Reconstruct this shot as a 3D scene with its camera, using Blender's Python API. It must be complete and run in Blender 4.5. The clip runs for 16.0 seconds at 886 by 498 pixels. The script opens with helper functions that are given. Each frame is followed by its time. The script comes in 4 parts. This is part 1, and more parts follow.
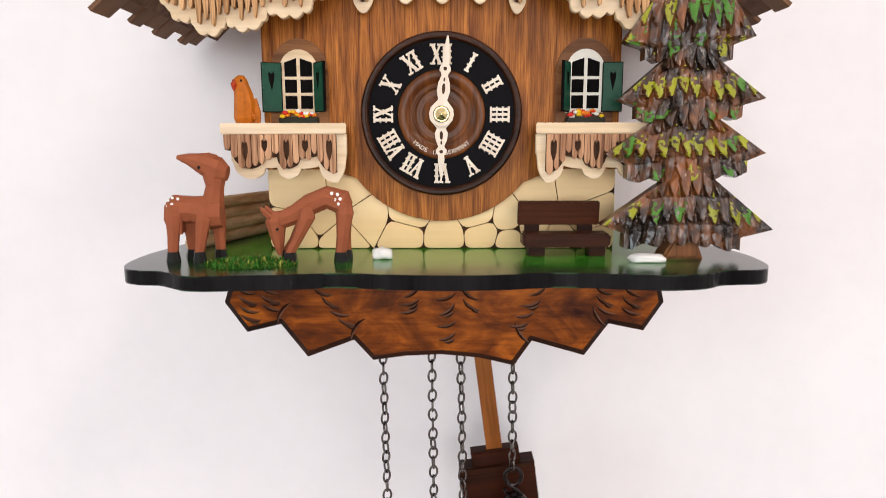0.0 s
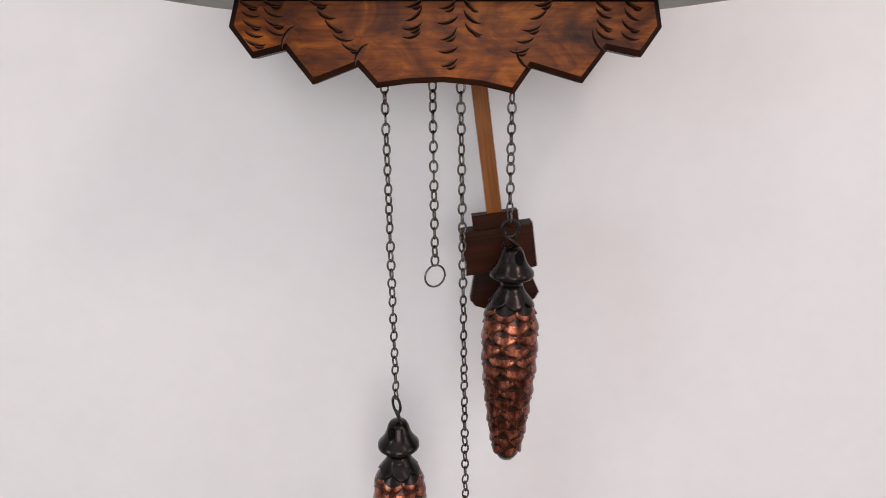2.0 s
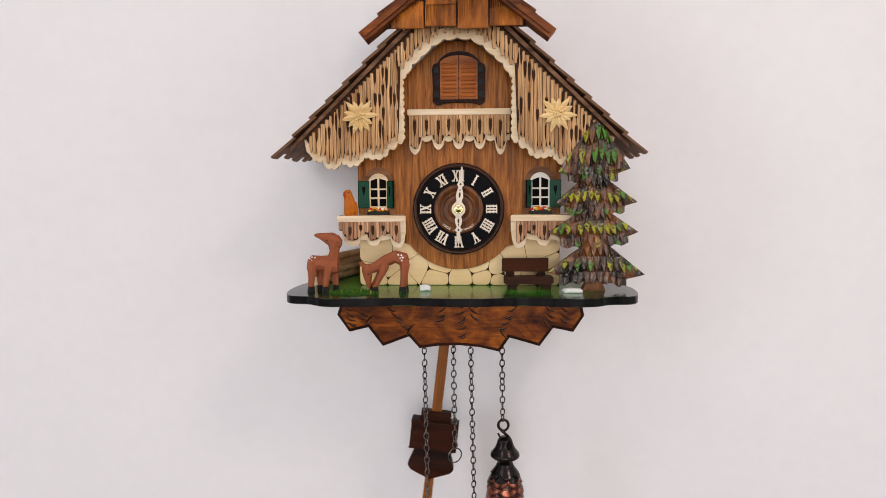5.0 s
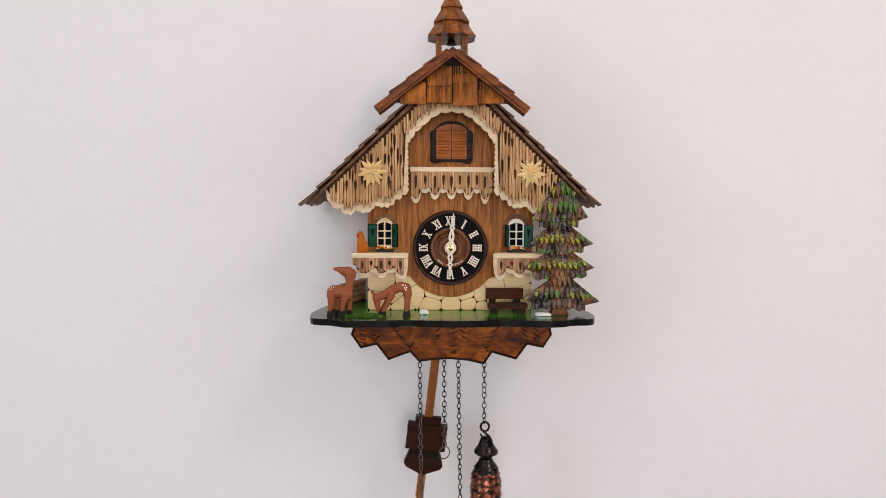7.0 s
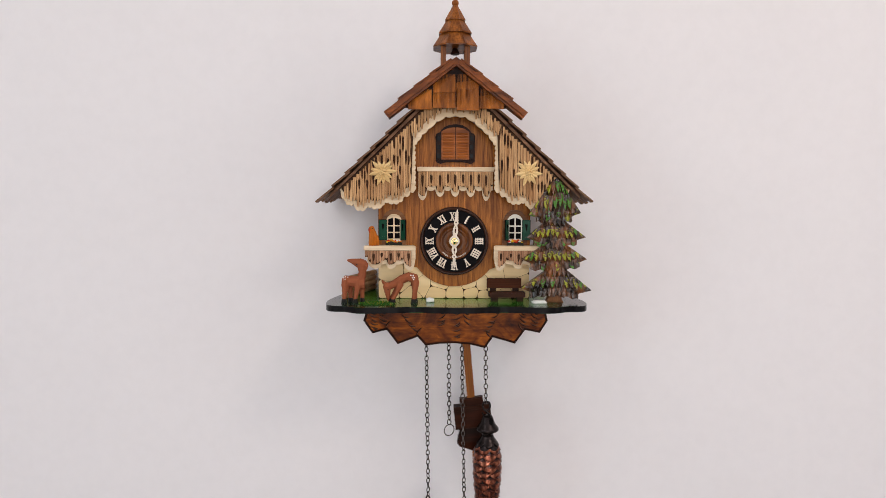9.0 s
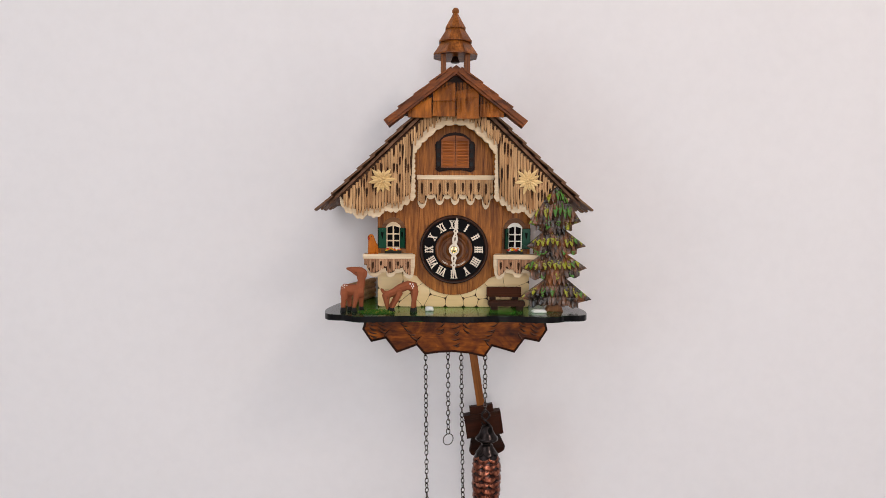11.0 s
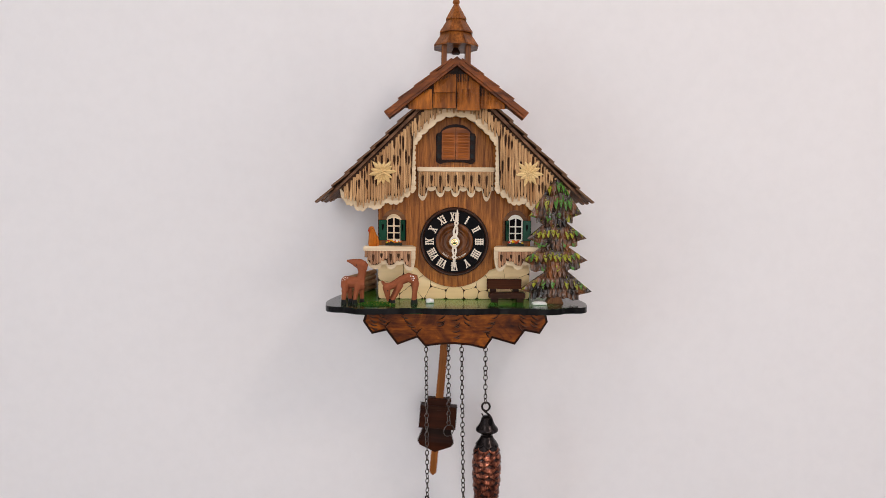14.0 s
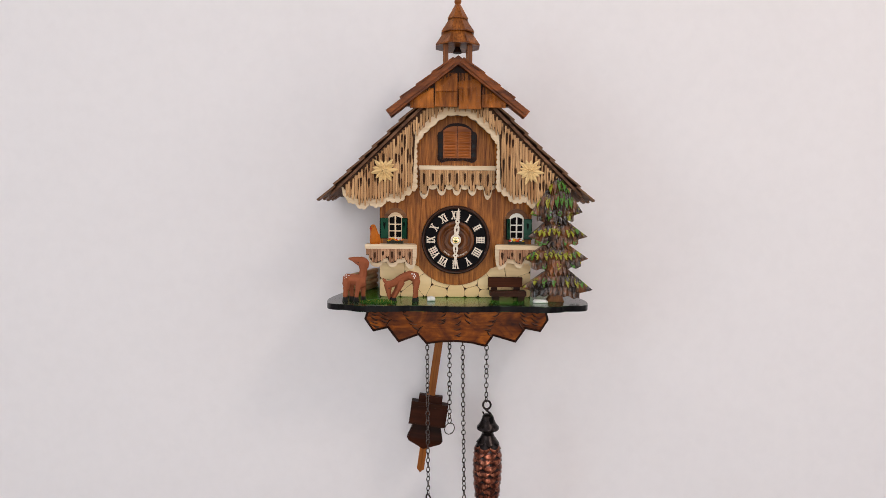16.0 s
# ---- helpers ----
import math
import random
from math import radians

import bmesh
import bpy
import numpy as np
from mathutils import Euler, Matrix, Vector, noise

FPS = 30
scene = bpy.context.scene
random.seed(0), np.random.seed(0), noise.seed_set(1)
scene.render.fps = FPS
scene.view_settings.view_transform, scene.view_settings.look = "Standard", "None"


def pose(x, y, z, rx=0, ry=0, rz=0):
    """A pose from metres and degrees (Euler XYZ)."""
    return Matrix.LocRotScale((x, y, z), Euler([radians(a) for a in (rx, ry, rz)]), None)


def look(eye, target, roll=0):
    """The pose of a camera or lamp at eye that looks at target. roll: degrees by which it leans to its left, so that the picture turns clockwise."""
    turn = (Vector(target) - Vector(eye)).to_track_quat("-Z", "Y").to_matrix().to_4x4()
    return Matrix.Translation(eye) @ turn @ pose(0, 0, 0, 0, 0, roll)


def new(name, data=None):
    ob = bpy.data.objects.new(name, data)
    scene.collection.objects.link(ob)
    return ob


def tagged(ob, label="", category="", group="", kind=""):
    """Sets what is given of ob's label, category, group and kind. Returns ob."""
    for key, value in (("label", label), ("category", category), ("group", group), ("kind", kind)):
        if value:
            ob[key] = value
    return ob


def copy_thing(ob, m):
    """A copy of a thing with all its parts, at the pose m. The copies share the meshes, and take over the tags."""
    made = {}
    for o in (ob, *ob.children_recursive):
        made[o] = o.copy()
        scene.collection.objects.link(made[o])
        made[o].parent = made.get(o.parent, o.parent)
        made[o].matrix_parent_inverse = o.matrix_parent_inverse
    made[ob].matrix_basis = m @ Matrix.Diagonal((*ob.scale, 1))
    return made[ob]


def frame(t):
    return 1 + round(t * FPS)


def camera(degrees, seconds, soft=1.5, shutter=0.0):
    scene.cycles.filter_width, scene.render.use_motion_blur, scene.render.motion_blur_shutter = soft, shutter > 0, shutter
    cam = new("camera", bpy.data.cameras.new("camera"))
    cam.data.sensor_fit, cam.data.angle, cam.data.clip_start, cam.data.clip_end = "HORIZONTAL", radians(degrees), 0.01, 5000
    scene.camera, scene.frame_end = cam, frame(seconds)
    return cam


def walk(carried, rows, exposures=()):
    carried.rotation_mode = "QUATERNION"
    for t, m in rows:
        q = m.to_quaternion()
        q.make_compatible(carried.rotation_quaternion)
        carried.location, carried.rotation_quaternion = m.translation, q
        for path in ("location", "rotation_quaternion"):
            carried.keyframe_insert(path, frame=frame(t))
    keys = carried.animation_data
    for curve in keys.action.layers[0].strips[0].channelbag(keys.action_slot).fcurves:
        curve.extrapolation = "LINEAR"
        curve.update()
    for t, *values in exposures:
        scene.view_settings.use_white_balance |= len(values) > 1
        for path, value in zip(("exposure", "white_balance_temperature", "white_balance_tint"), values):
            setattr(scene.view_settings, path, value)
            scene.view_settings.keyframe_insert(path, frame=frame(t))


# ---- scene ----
cam = camera(69.3, 16.0, 0.45, 0.2)
PATH = [
    (0, (0.001, -0.288, -0.014), (-0.002, 1.687, -0.329), -0.1),
    (0.5, (0.002, -0.291, -0.034), (-0.009, 1.672, -0.419), 0.1),
    (1, (-0.004, -0.294, -0.064), (-0.007, 1.664, -0.466), 0.25),
    (1.5, (-0.008, -0.3, -0.079), (0.011, 1.633, -0.59), -0.0),
    (2, (-0.004, -0.314, -0.093), (0.02, 1.605, -0.656), 0.0),
    (2.5, (-0.001, -0.343, -0.093), (0.009, 1.587, -0.618), -0.1),
    (3, (-0.004, -0.381, -0.071), (-0.029, 1.57, -0.507), -0.2),
    (3.5, (0.007, -0.414, -0.041), (-0.061, 1.552, -0.402), -0.7),
    (4, (0.025, -0.442, -0.015), (-0.103, 1.529, -0.326), -0.9),
    (4.5, (0.028, -0.468, -0.004), (-0.139, 1.513, -0.222), -0.8),
    (5, (0.012, -0.499, 0.017), (-0.085, 1.49, -0.175), -0.4),
    (7.5, (-0.027, -0.631, 0.036), (0.037, 1.365, -0.067), 0.4),
    (8, (-0.032, -0.649, 0.04), (0.044, 1.345, -0.085), 0.5),
    (8.5, (-0.034, -0.66, 0.037), (0.039, 1.334, -0.097), 0.3),
    (9, (-0.023, -0.663, 0.033), (0.011, 1.333, -0.091), 0.2),
    (11.5, (-0.022, -0.66, 0.04), (0.011, 1.336, -0.069), 0.4),
    (12, (-0.025, -0.66, 0.045), (0.012, 1.336, -0.079), 0.3),
    (12.5, (-0.025, -0.66, 0.041), (0.0, 1.337, -0.076), 0.4),
    (13, (-0.026, -0.661, 0.039), (-0.002, 1.335, -0.076), 0.5),
    (13.5, (-0.025, -0.66, 0.041), (0.006, 1.335, -0.091), 0.4),
    (14, (-0.023, -0.66, 0.039), (0.011, 1.334, -0.102), 0.4),
    (14.5, (-0.028, -0.662, 0.039), (0.022, 1.332, -0.108), 0.3),
    (15, (-0.028, -0.663, 0.035), (0.023, 1.332, -0.104), 0.3),
    (15.5, (-0.027, -0.664, 0.035), (0.017, 1.331, -0.1), 0.4),
    (16, (-0.021, -0.663, 0.033), (0.003, 1.332, -0.095), 0.5),
]
walk(cam, [(t, look(eye, target, roll)) for t, eye, target, roll in PATH], [(0, 0.31), (0.6, 0.18), (1.4, -0.04), (2.2, -0.09), (3.5, -0.1), (5.2, -0.1), (8, -0.21), (16, -0.21)])

# ---- room light and world ----
WALL_Y = 0.085
world = bpy.data.worlds.new("daylight")
scene.world = world
world.use_nodes = True
wn = world.node_tree
sky = wn.nodes.new("ShaderNodeTexSky")
sky.sky_type, sky.sun_disc = "NISHITA", False
sky.sun_elevation, sky.sun_rotation = radians(40), radians(120)
wn.links.new(sky.outputs[0], wn.nodes["Background"].inputs[0])
wn.nodes["Background"].inputs[1].default_value = 0.1


def area_lamp(name, at, to, w, h, watts, colour):
    data = bpy.data.lights.new(name, "AREA")
    data.shape, data.size, data.size_y = "RECTANGLE", w, h
    data.energy, data.color = watts, colour
    ob = new(name, data)
    ob.matrix_world = look(at, to)
    return ob


ROOM = (-2.2, 2.2, -2.9, -1.55, 1.15)   # x0, x1, y behind the camera, floor, ceiling
# three soft fill lamps, added out of view inside invented window openings
area_lamp("fill_light_right", (2.12, -1.2, 0.45), (0, -1.2, 0.45), 0.65, 0.9, 6, (1.0, 0.945, 0.915))
area_lamp("fill_light_left", (-2.12, -1.6, 0.22), (0, -1.6, 0.22), 0.8, 1.0, 16, (0.82, 0.925, 1.0))
area_lamp("fill_light_rear", (0.25, -2.82, 0.2), (0.25, 0, 0.2), 1.5, 1.2, 28, (1.0, 0.96, 0.955))
# two ceiling spots, one on each side of the clock, a step before the wall
area_lamp("ceiling_spot_right", (0.92, -1.05, 1.06), (0, 0.05, 0), 0.24, 0.24, 5.6, (1.0, 0.88, 0.80))
area_lamp("ceiling_spot_left", (-0.72, -1.02, 1.08), (0, 0.05, 0), 0.30, 0.30, 2.8, (0.97, 0.97, 1.0))

# ---- materials ----


def material(name, rough=0.5, metal=0.0, spec=0.5):
    m = bpy.data.materials.new(name)
    m.use_nodes = True
    b = m.node_tree.nodes["Principled BSDF"]
    b.inputs["Roughness"].default_value = rough
    b.inputs["Metallic"].default_value = metal
    b.inputs["Specular IOR Level"].default_value = spec * 0.4
    return m, m.node_tree, b


def node(nt, kind, **values):
    n = nt.nodes.new(kind)
    for k, v in values.items():
        n.inputs[k].default_value = v
    return n


def ramp(nt, source, stops):
    r = nt.nodes.new("ShaderNodeValToRGB")
    e = r.color_ramp.elements
    while len(e) < len(stops):
        e.new(0.5)
    for el, (p, c) in zip(e, stops):
        el.position, el.color = p, (*c, 1)
    nt.links.new(source, r.inputs[0])
    return r


def mix(nt, kind, fac, a, b):
    n = nt.nodes.new("ShaderNodeMix")
    n.data_type, n.blend_type = "RGBA", kind
    for socket, v in ((n.inputs[0], fac), (n.inputs[6], a), (n.inputs[7], b)):
        if isinstance(v, bpy.types.NodeSocket):
            nt.links.new(v, socket)
        elif isinstance(v, tuple):
            socket.default_value = (*v, 1)
        else:
            socket.default_value = v
    return n.outputs[2]


def noise_at(nt, scale_vec, detail=4.0, rough=0.6, distortion=0.0):
    tc = nt.nodes.new("ShaderNodeTexCoord")
    mp = node(nt, "ShaderNodeMapping", Scale=scale_vec)
    nt.links.new(tc.outputs["Object"], mp.inputs[0])
    nz = node(nt, "ShaderNodeTexNoise", Scale=1.0, Detail=detail, Roughness=rough, Distortion=distortion)
    nt.links.new(mp.outputs[0], nz.inputs["Vector"])
    return nz.outputs[0]


def bump(nt, b, height, strength, dist):
    n = node(nt, "ShaderNodeBump", Strength=strength, Distance=dist)
    nt.links.new(height, n.inputs["Height"])
    nt.links.new(n.outputs[0], b.inputs["Normal"])


def wood(name, dark, light, axis=2, fine=1500.0, rough=0.45, spec=0.4, vary=0.25, relief=0.35, coat=0.0, pores=0.5):
    """Stained or raw wood with its grain along one axis."""
    m, nt, b = material(name, rough, 0.0, spec)
    s, s2, s3 = [fine] * 3, [fine * 0.16] * 3, [fine * 0.5] * 3
    s[axis], s2[axis], s3[axis] = fine * 0.03, fine * 0.012, fine * 0.05
    g1 = noise_at(nt, s, 3.0, 0.65)
    g2 = noise_at(nt, s2, 3.0, 0.5, 0.6)
    g3 = noise_at(nt, s3, 2.0, 0.5)
    big = noise_at(nt, (45, 45, 45), 2.0, 0.5)
    mid = tuple((a + c) / 2 for a, c in zip(dark, light))
    c = ramp(nt, g2, [(0.30, dark), (0.5, mid), (0.68, light)]).outputs[0]
    c = mix(nt, "MULTIPLY", pores, c, ramp(nt, g1, [(0.36, (0.42, 0.36, 0.32)), (0.56, (1, 1, 1))]).outputs[0])
    c = mix(nt, "MULTIPLY", vary, c, ramp(nt, big, [(0.35, (0.5, 0.46, 0.42)), (0.65, (1, 1, 1))]).outputs[0])
    geo, info = nt.nodes.new("ShaderNodeNewGeometry"), nt.nodes.new("ShaderNodeObjectInfo")
    add = nt.nodes.new("ShaderNodeMath")
    add.operation = "ADD"
    nt.links.new(geo.outputs["Random Per Island"], add.inputs[0])
    nt.links.new(info.outputs["Random"], add.inputs[1])
    fr = nt.nodes.new("ShaderNodeMath")
    fr.operation = "FRACT"
    nt.links.new(add.outputs[0], fr.inputs[0])
    c = mix(nt, "MULTIPLY", vary, c, ramp(nt, fr.outputs[0], [(0.0, (0.62, 0.58, 0.55)), (1.0, (1, 1, 1))]).outputs[0])
    nt.links.new(c, b.inputs["Base Color"])
    b.inputs["Coat Weight"].default_value = coat * 0.3
    b.inputs["Coat Roughness"].default_value = 0.25
    bump(nt, b, g3, relief, 0.0003)
    return m


def paint(name, colour, rough=0.5, spec=0.4, vary=0.25, scale=300.0, relief=0.2, metal=0.0):
    m, nt, b = material(name, rough, metal, spec)
    n1 = noise_at(nt, (scale,) * 3, 5.0)
    n2 = noise_at(nt, (scale * 0.12,) * 3, 3.0)
    lo = tuple(v * 0.55 for v in colour)
    c = mix(nt, "MIX", vary, colour, ramp(nt, n1, [(0.35, lo), (0.6, colour)]).outputs[0])
    c = mix(nt, "MULTIPLY", vary, c, ramp(nt, n2, [(0.35, (0.7, 0.7, 0.7)), (0.6, (1, 1, 1))]).outputs[0])
    nt.links.new(c, b.inputs["Base Color"])
    if relief:
        bump(nt, b, n1, relief, 0.0004)
    return m


M_WALL = paint("wall_paint", (0.80, 0.775, 0.785), 0.75, 0.2, 0.04, 60, 0.05)
M_FLOOR = wood("bounce_floor_boards", (0.50, 0.43, 0.36), (0.68, 0.60, 0.51), 1, 30, 0.5)
M_PANEL = wood("stained_oak", (0.19, 0.052, 0.008), (0.60, 0.215, 0.037), 2, 2000, 0.42, 0.3, 0.2, 0.4, 0.1, 0.9)


def carving_stain():
    """Glossy stain that lies in dark clouds and orange patches, with a faint level grain."""
    m, nt, b = material("stained_carving", 0.33, 0.0, 0.3)
    cloud = noise_at(nt, (38, 38, 62), 4.0, 0.62, 0.8)
    grain = noise_at(nt, (45, 400, 480), 3.0, 0.6)
    c = ramp(nt, cloud, [(0.30, (0.040, 0.008, 0.002)), (0.44, (0.125, 0.028, 0.003)), (0.56, (0.26, 0.063, 0.005)), (0.72, (0.52, 0.15, 0.012))]).outputs[0]
    c = mix(nt, "MULTIPLY", 0.75, c, ramp(nt, grain, [(0.34, (0.42, 0.34, 0.28)), (0.58, (1, 1, 1))]).outputs[0])
    nt.links.new(c, b.inputs["Base Color"])
    bump(nt, b, grain, 0.15, 0.0003)
    return m


M_ORANGE = carving_stain()
M_EDGE = wood("burnt_edge_and_shade", (0.010, 0.0035, 0.002), (0.040, 0.013, 0.006), 0, 700, 0.42, 0.2)
M_GOUGE_LIGHT = wood("gouge_lip_highlight", (0.13, 0.060, 0.035), (0.27, 0.145, 0.10), 0, 700, 0.22, 1.6, 0.2, 0.1, 0.4)
M_DARK = wood("dark_stained_wood", (0.014, 0.005, 0.002), (0.055, 0.017, 0.007), 0, 700, 0.3, 0.3, 0.3, 0.15, 0.1)
M_BOB = wood("bob_stain", (0.010, 0.003, 0.0015), (0.060, 0.014, 0.0045), 0, 420, 0.52, 0.25, 0.3, 0.15, 0.0, 0.3)
M_ROOF = wood("roof_stain", (0.085, 0.036, 0.017), (0.30, 0.155, 0.085), 0, 900, 0.5, 0.3, 0.5)
M_HOOD = wood("hood_stain", (0.14, 0.034, 0.004), (0.62, 0.20, 0.024), 2, 800, 0.36, 0.5, 0.45, 0.6, 0.3)
M_RAKE = wood("rake_stain", (0.085, 0.020, 0.004), (0.32, 0.085, 0.014), 0, 700, 0.34, 0.3, 0.3, 0.3, 0.1)
M_STEEPLE = wood("steeple_stain", (0.11, 0.028, 0.005), (0.44, 0.145, 0.028), 2, 700, 0.34, 0.4, 0.3, 0.5, 0.15, 0.8)
M_ROD = wood("rod_stain", (0.20, 0.06, 0.010), (0.43, 0.145, 0.028), 2, 900, 0.4, 0.4, 0.3)
M_CENTRE = wood("dial_centre_stain", (0.045, 0.011, 0.002), (0.19, 0.058, 0.010), 2, 1000, 0.28, 0.4, 0.3, 0.3, 0.1)
M_ARCH = wood("window_arch_stain", (0.15, 0.055, 0.018), (0.32, 0.14, 0.05), 0, 1000, 0.45, 0.4, 0.25)
M_CREAM = wood("bare_limewood", (0.70, 0.52, 0.32), (0.86, 0.70, 0.50), 0, 900, 0.55, 0.3, 0.1, 0.15, 0.0, 0.15)
M_STONE = wood("cream_stone_inlay", (0.86, 0.61, 0.31), (0.94, 0.71, 0.41), 0, 300, 0.5, 0.3, 0.1, 0.1, 0.0, 0.06)
M_PETAL = wood("edelweiss_wood", (0.76, 0.50, 0.21), (0.90, 0.66, 0.33), 0, 700, 0.5, 0.3, 0.2, 0.3, 0.0, 0.3)
M_TAN = wood("fringe_wood", (0.46, 0.23, 0.095), (0.78, 0.48, 0.24), 2, 1100, 0.5, 0.25, 0.35, 0.6, 0.0, 0.85)
M_TAN2 = wood("balcony_fringe_wood", (0.33, 0.15, 0.08), (0.68, 0.39, 0.22), 2, 1000, 0.5, 0.25, 0.35, 0.6, 0.0, 0.9)
M_BURNT_SHADE = wood("burnt_joint_and_gap_shade", (0.035, 0.016, 0.008), (0.10, 0.045, 0.02), 2, 1200, 0.6, 0.3)
M_LOG = wood("log_wood", (0.50, 0.30, 0.14), (0.95, 0.76, 0.50), 1, 700, 0.5, 0.3, 0.3, 0.3, 0.0, 0.25)
M_BENCH = wood("bench_stain", (0.020, 0.006, 0.003), (0.090, 0.027, 0.011), 0, 600, 0.4, 0.2, 0.3)
M_RED = wood("cuckoo_door_stain", (0.26, 0.070, 0.016), (0.50, 0.155, 0.036), 0, 900, 0.42, 0.4, 0.2)
M_HANDS = wood("hand_wood", (0.72, 0.60, 0.47), (0.86, 0.76, 0.64), 2, 800, 0.5, 0.3, 0.1, 0.1, 0.0, 0.1)
M_BLACK = paint("black_lacquer", (0.004, 0.0035, 0.0045), 0.45, 0.1, 0.2, 200, 0.05)
M_RIM = wood("lacquered_edge", (0.003, 0.003, 0.0035), (0.012, 0.011, 0.012), 2, 600, 0.25, 0.2, 0.2, 0.8, 0.0)
M_PANE = paint("dark_opening", (0.005, 0.004, 0.004), 0.8, 0.1, 0.1)
M_GREEN = paint("green_shutter_paint", (0.006, 0.062, 0.032), 0.38, 0.4, 0.3)
M_DEER = paint("deer_paint", (0.31, 0.092, 0.042), 0.65, 0.2, 0.22, 250, 0.15)
M_HOOF = paint("hoof_paint", (0.012, 0.010, 0.010), 0.45)
M_WHITE = paint("white_paint", (0.84, 0.83, 0.80), 0.5, 0.3, 0.08)
M_BIRD = paint("bird_stain", (0.50, 0.135, 0.010), 0.42, 0.4, 0.5, 350, 0.3)
M_BEAK = paint("red_beak", (0.40, 0.045, 0.012), 0.45)
M_FRAME_W = paint("window_white", (0.82, 0.78, 0.68), 0.5, 0.3, 0.1)
M_STEEL = paint("chain_steel", (0.16, 0.14, 0.13), 0.2, 0.5, 0.6, 900, 0.1, 1.0)
M_IRON = paint("blackened_metal", (0.032, 0.025, 0.024), 0.24, 0.6, 0.4, 300, 0.1, 0.9)
M_BRASS = paint("polished_brass", (0.80, 0.62, 0.30), 0.16, 0.5, 0.1, 300, 0.0, 1.0)
M_ROCK = paint("white_pebble", (0.82, 0.80, 0.76), 0.6, 0.3, 0.15, 400, 0.5)
M_PLATE = paint("base_underside", (0.30, 0.31, 0.275), 0.55, 0.3, 0.15, 200)
FLOWERS = [paint("petal_red", (0.62, 0.03, 0.02), 0.4), paint("petal_yellow", (0.85, 0.55, 0.02), 0.4),
           paint("petal_white", (0.85, 0.83, 0.78), 0.4), paint("petal_orange", (0.80, 0.22, 0.02), 0.4)]
M_LEAF = paint("flower_leaf", (0.016, 0.016, 0.007), 0.45)


def lawn_paint():
    """Green stain sprayed over a black board: strong behind, thin towards the rim."""
    m, nt, b = material("green_sprayed_board", 0.16, 0.0, 1.0)
    tc = nt.nodes.new("ShaderNodeTexCoord")
    xyz = nt.nodes.new("ShaderNodeSeparateXYZ")
    nt.links.new(tc.outputs["Object"], xyz.inputs[0])
    nz = noise_at(nt, (30, 30, 30), 3.0)
    wob = nt.nodes.new("ShaderNodeMath")
    wob.operation = "MULTIPLY_ADD"
    wob.inputs[1].default_value = 0.05
    nt.links.new(nz, wob.inputs[0])
    nt.links.new(xyz.outputs[1], wob.inputs[2])
    rng = node(nt, "ShaderNodeMapRange", **{"From Min": -0.042, "From Max": 0.012})
    nt.links.new(wob.outputs[0], rng.inputs[0])
    ax = nt.nodes.new("ShaderNodeMath")
    ax.operation = "ABSOLUTE"
    nt.links.new(xyz.outputs[0], ax.inputs[0])
    side = node(nt, "ShaderNodeMapRange", **{"From Min": 0.085, "From Max": 0.118, "To Min": 1.0, "To Max": 0.0})
    nt.links.new(ax.outputs[0], side.inputs[0])
    mul = nt.nodes.new("ShaderNodeMath")
    mul.operation = "MULTIPLY"
    nt.links.new(rng.outputs[0], mul.inputs[0])
    nt.links.new(side.outputs[0], mul.inputs[1])
    c = ramp(nt, mul.outputs[0], [(0.0, (0.012, 0.013, 0.012)), (0.35, (0.014, 0.055, 0.010)), (0.8, (0.045, 0.235, 0.014))]).outputs[0]
    nt.links.new(c, b.inputs["Base Color"])
    return m


M_LAWN = lawn_paint()


def fir_paint():
    """Brown glossy carving, greyish where the knife went deep."""
    m, nt, b = material("fir_carving", 0.24, 0.0, 1.4)
    fine = noise_at(nt, (300, 300, 80), 3.0)
    broad = noise_at(nt, (95, 95, 60), 3.0, 0.6, 0.5)
    base = ramp(nt, broad, [(0.34, (0.014, 0.009, 0.006)), (0.46, (0.052, 0.025, 0.014)), (0.56, (0.13, 0.048, 0.017)), (0.74, (0.26, 0.080, 0.016))]).outputs[0]
    base = mix(nt, "MULTIPLY", 0.6, base, ramp(nt, fine, [(0.33, (0.4, 0.37, 0.34)), (0.62, (1.1, 1.08, 1.05))]).outputs[0])
    nt.links.new(base, b.inputs["Base Color"])
    bump(nt, b, fine, 0.12, 0.0003)
    return m


M_FIR = fir_paint()
M_DAUB_G = paint("green_daub", (0.065, 0.20, 0.015), 0.35, 0.8, 0.45, 260, 0.2)
M_DAUB_Y = paint("yellow_daub", (0.33, 0.33, 0.014), 0.35, 0.8, 0.7, 260, 0.2)


def cone_metal():
    """Rubbed copper with streaks of dark patina."""
    m, nt, b = material("copper_patina", 0.28, 0.95, 0.5)
    nz = noise_at(nt, (230, 230, 120), 4.0)
    big = noise_at(nt, (90, 90, 60), 3.0)
    c = ramp(nt, nz, [(0.38, (0.040, 0.015, 0.011)), (0.53, (0.21, 0.064, 0.037)), (0.72, (0.62, 0.24, 0.145))]).outputs[0]
    c = mix(nt, "MULTIPLY", 0.4, c, ramp(nt, big, [(0.35, (0.3, 0.25, 0.22)), (0.6, (1, 1, 1))]).outputs[0])
    nt.links.new(c, b.inputs["Base Color"])
    return m


M_COPPER = cone_metal()
M_PATINA_SHADE = paint("copper_patina_and_lip_shade", (0.085, 0.032, 0.024), 0.26, 0.5, 0.5, 300, 0.1, 0.95)

# ---- mesh helpers; lengths in millimetres ----
MM = 0.001


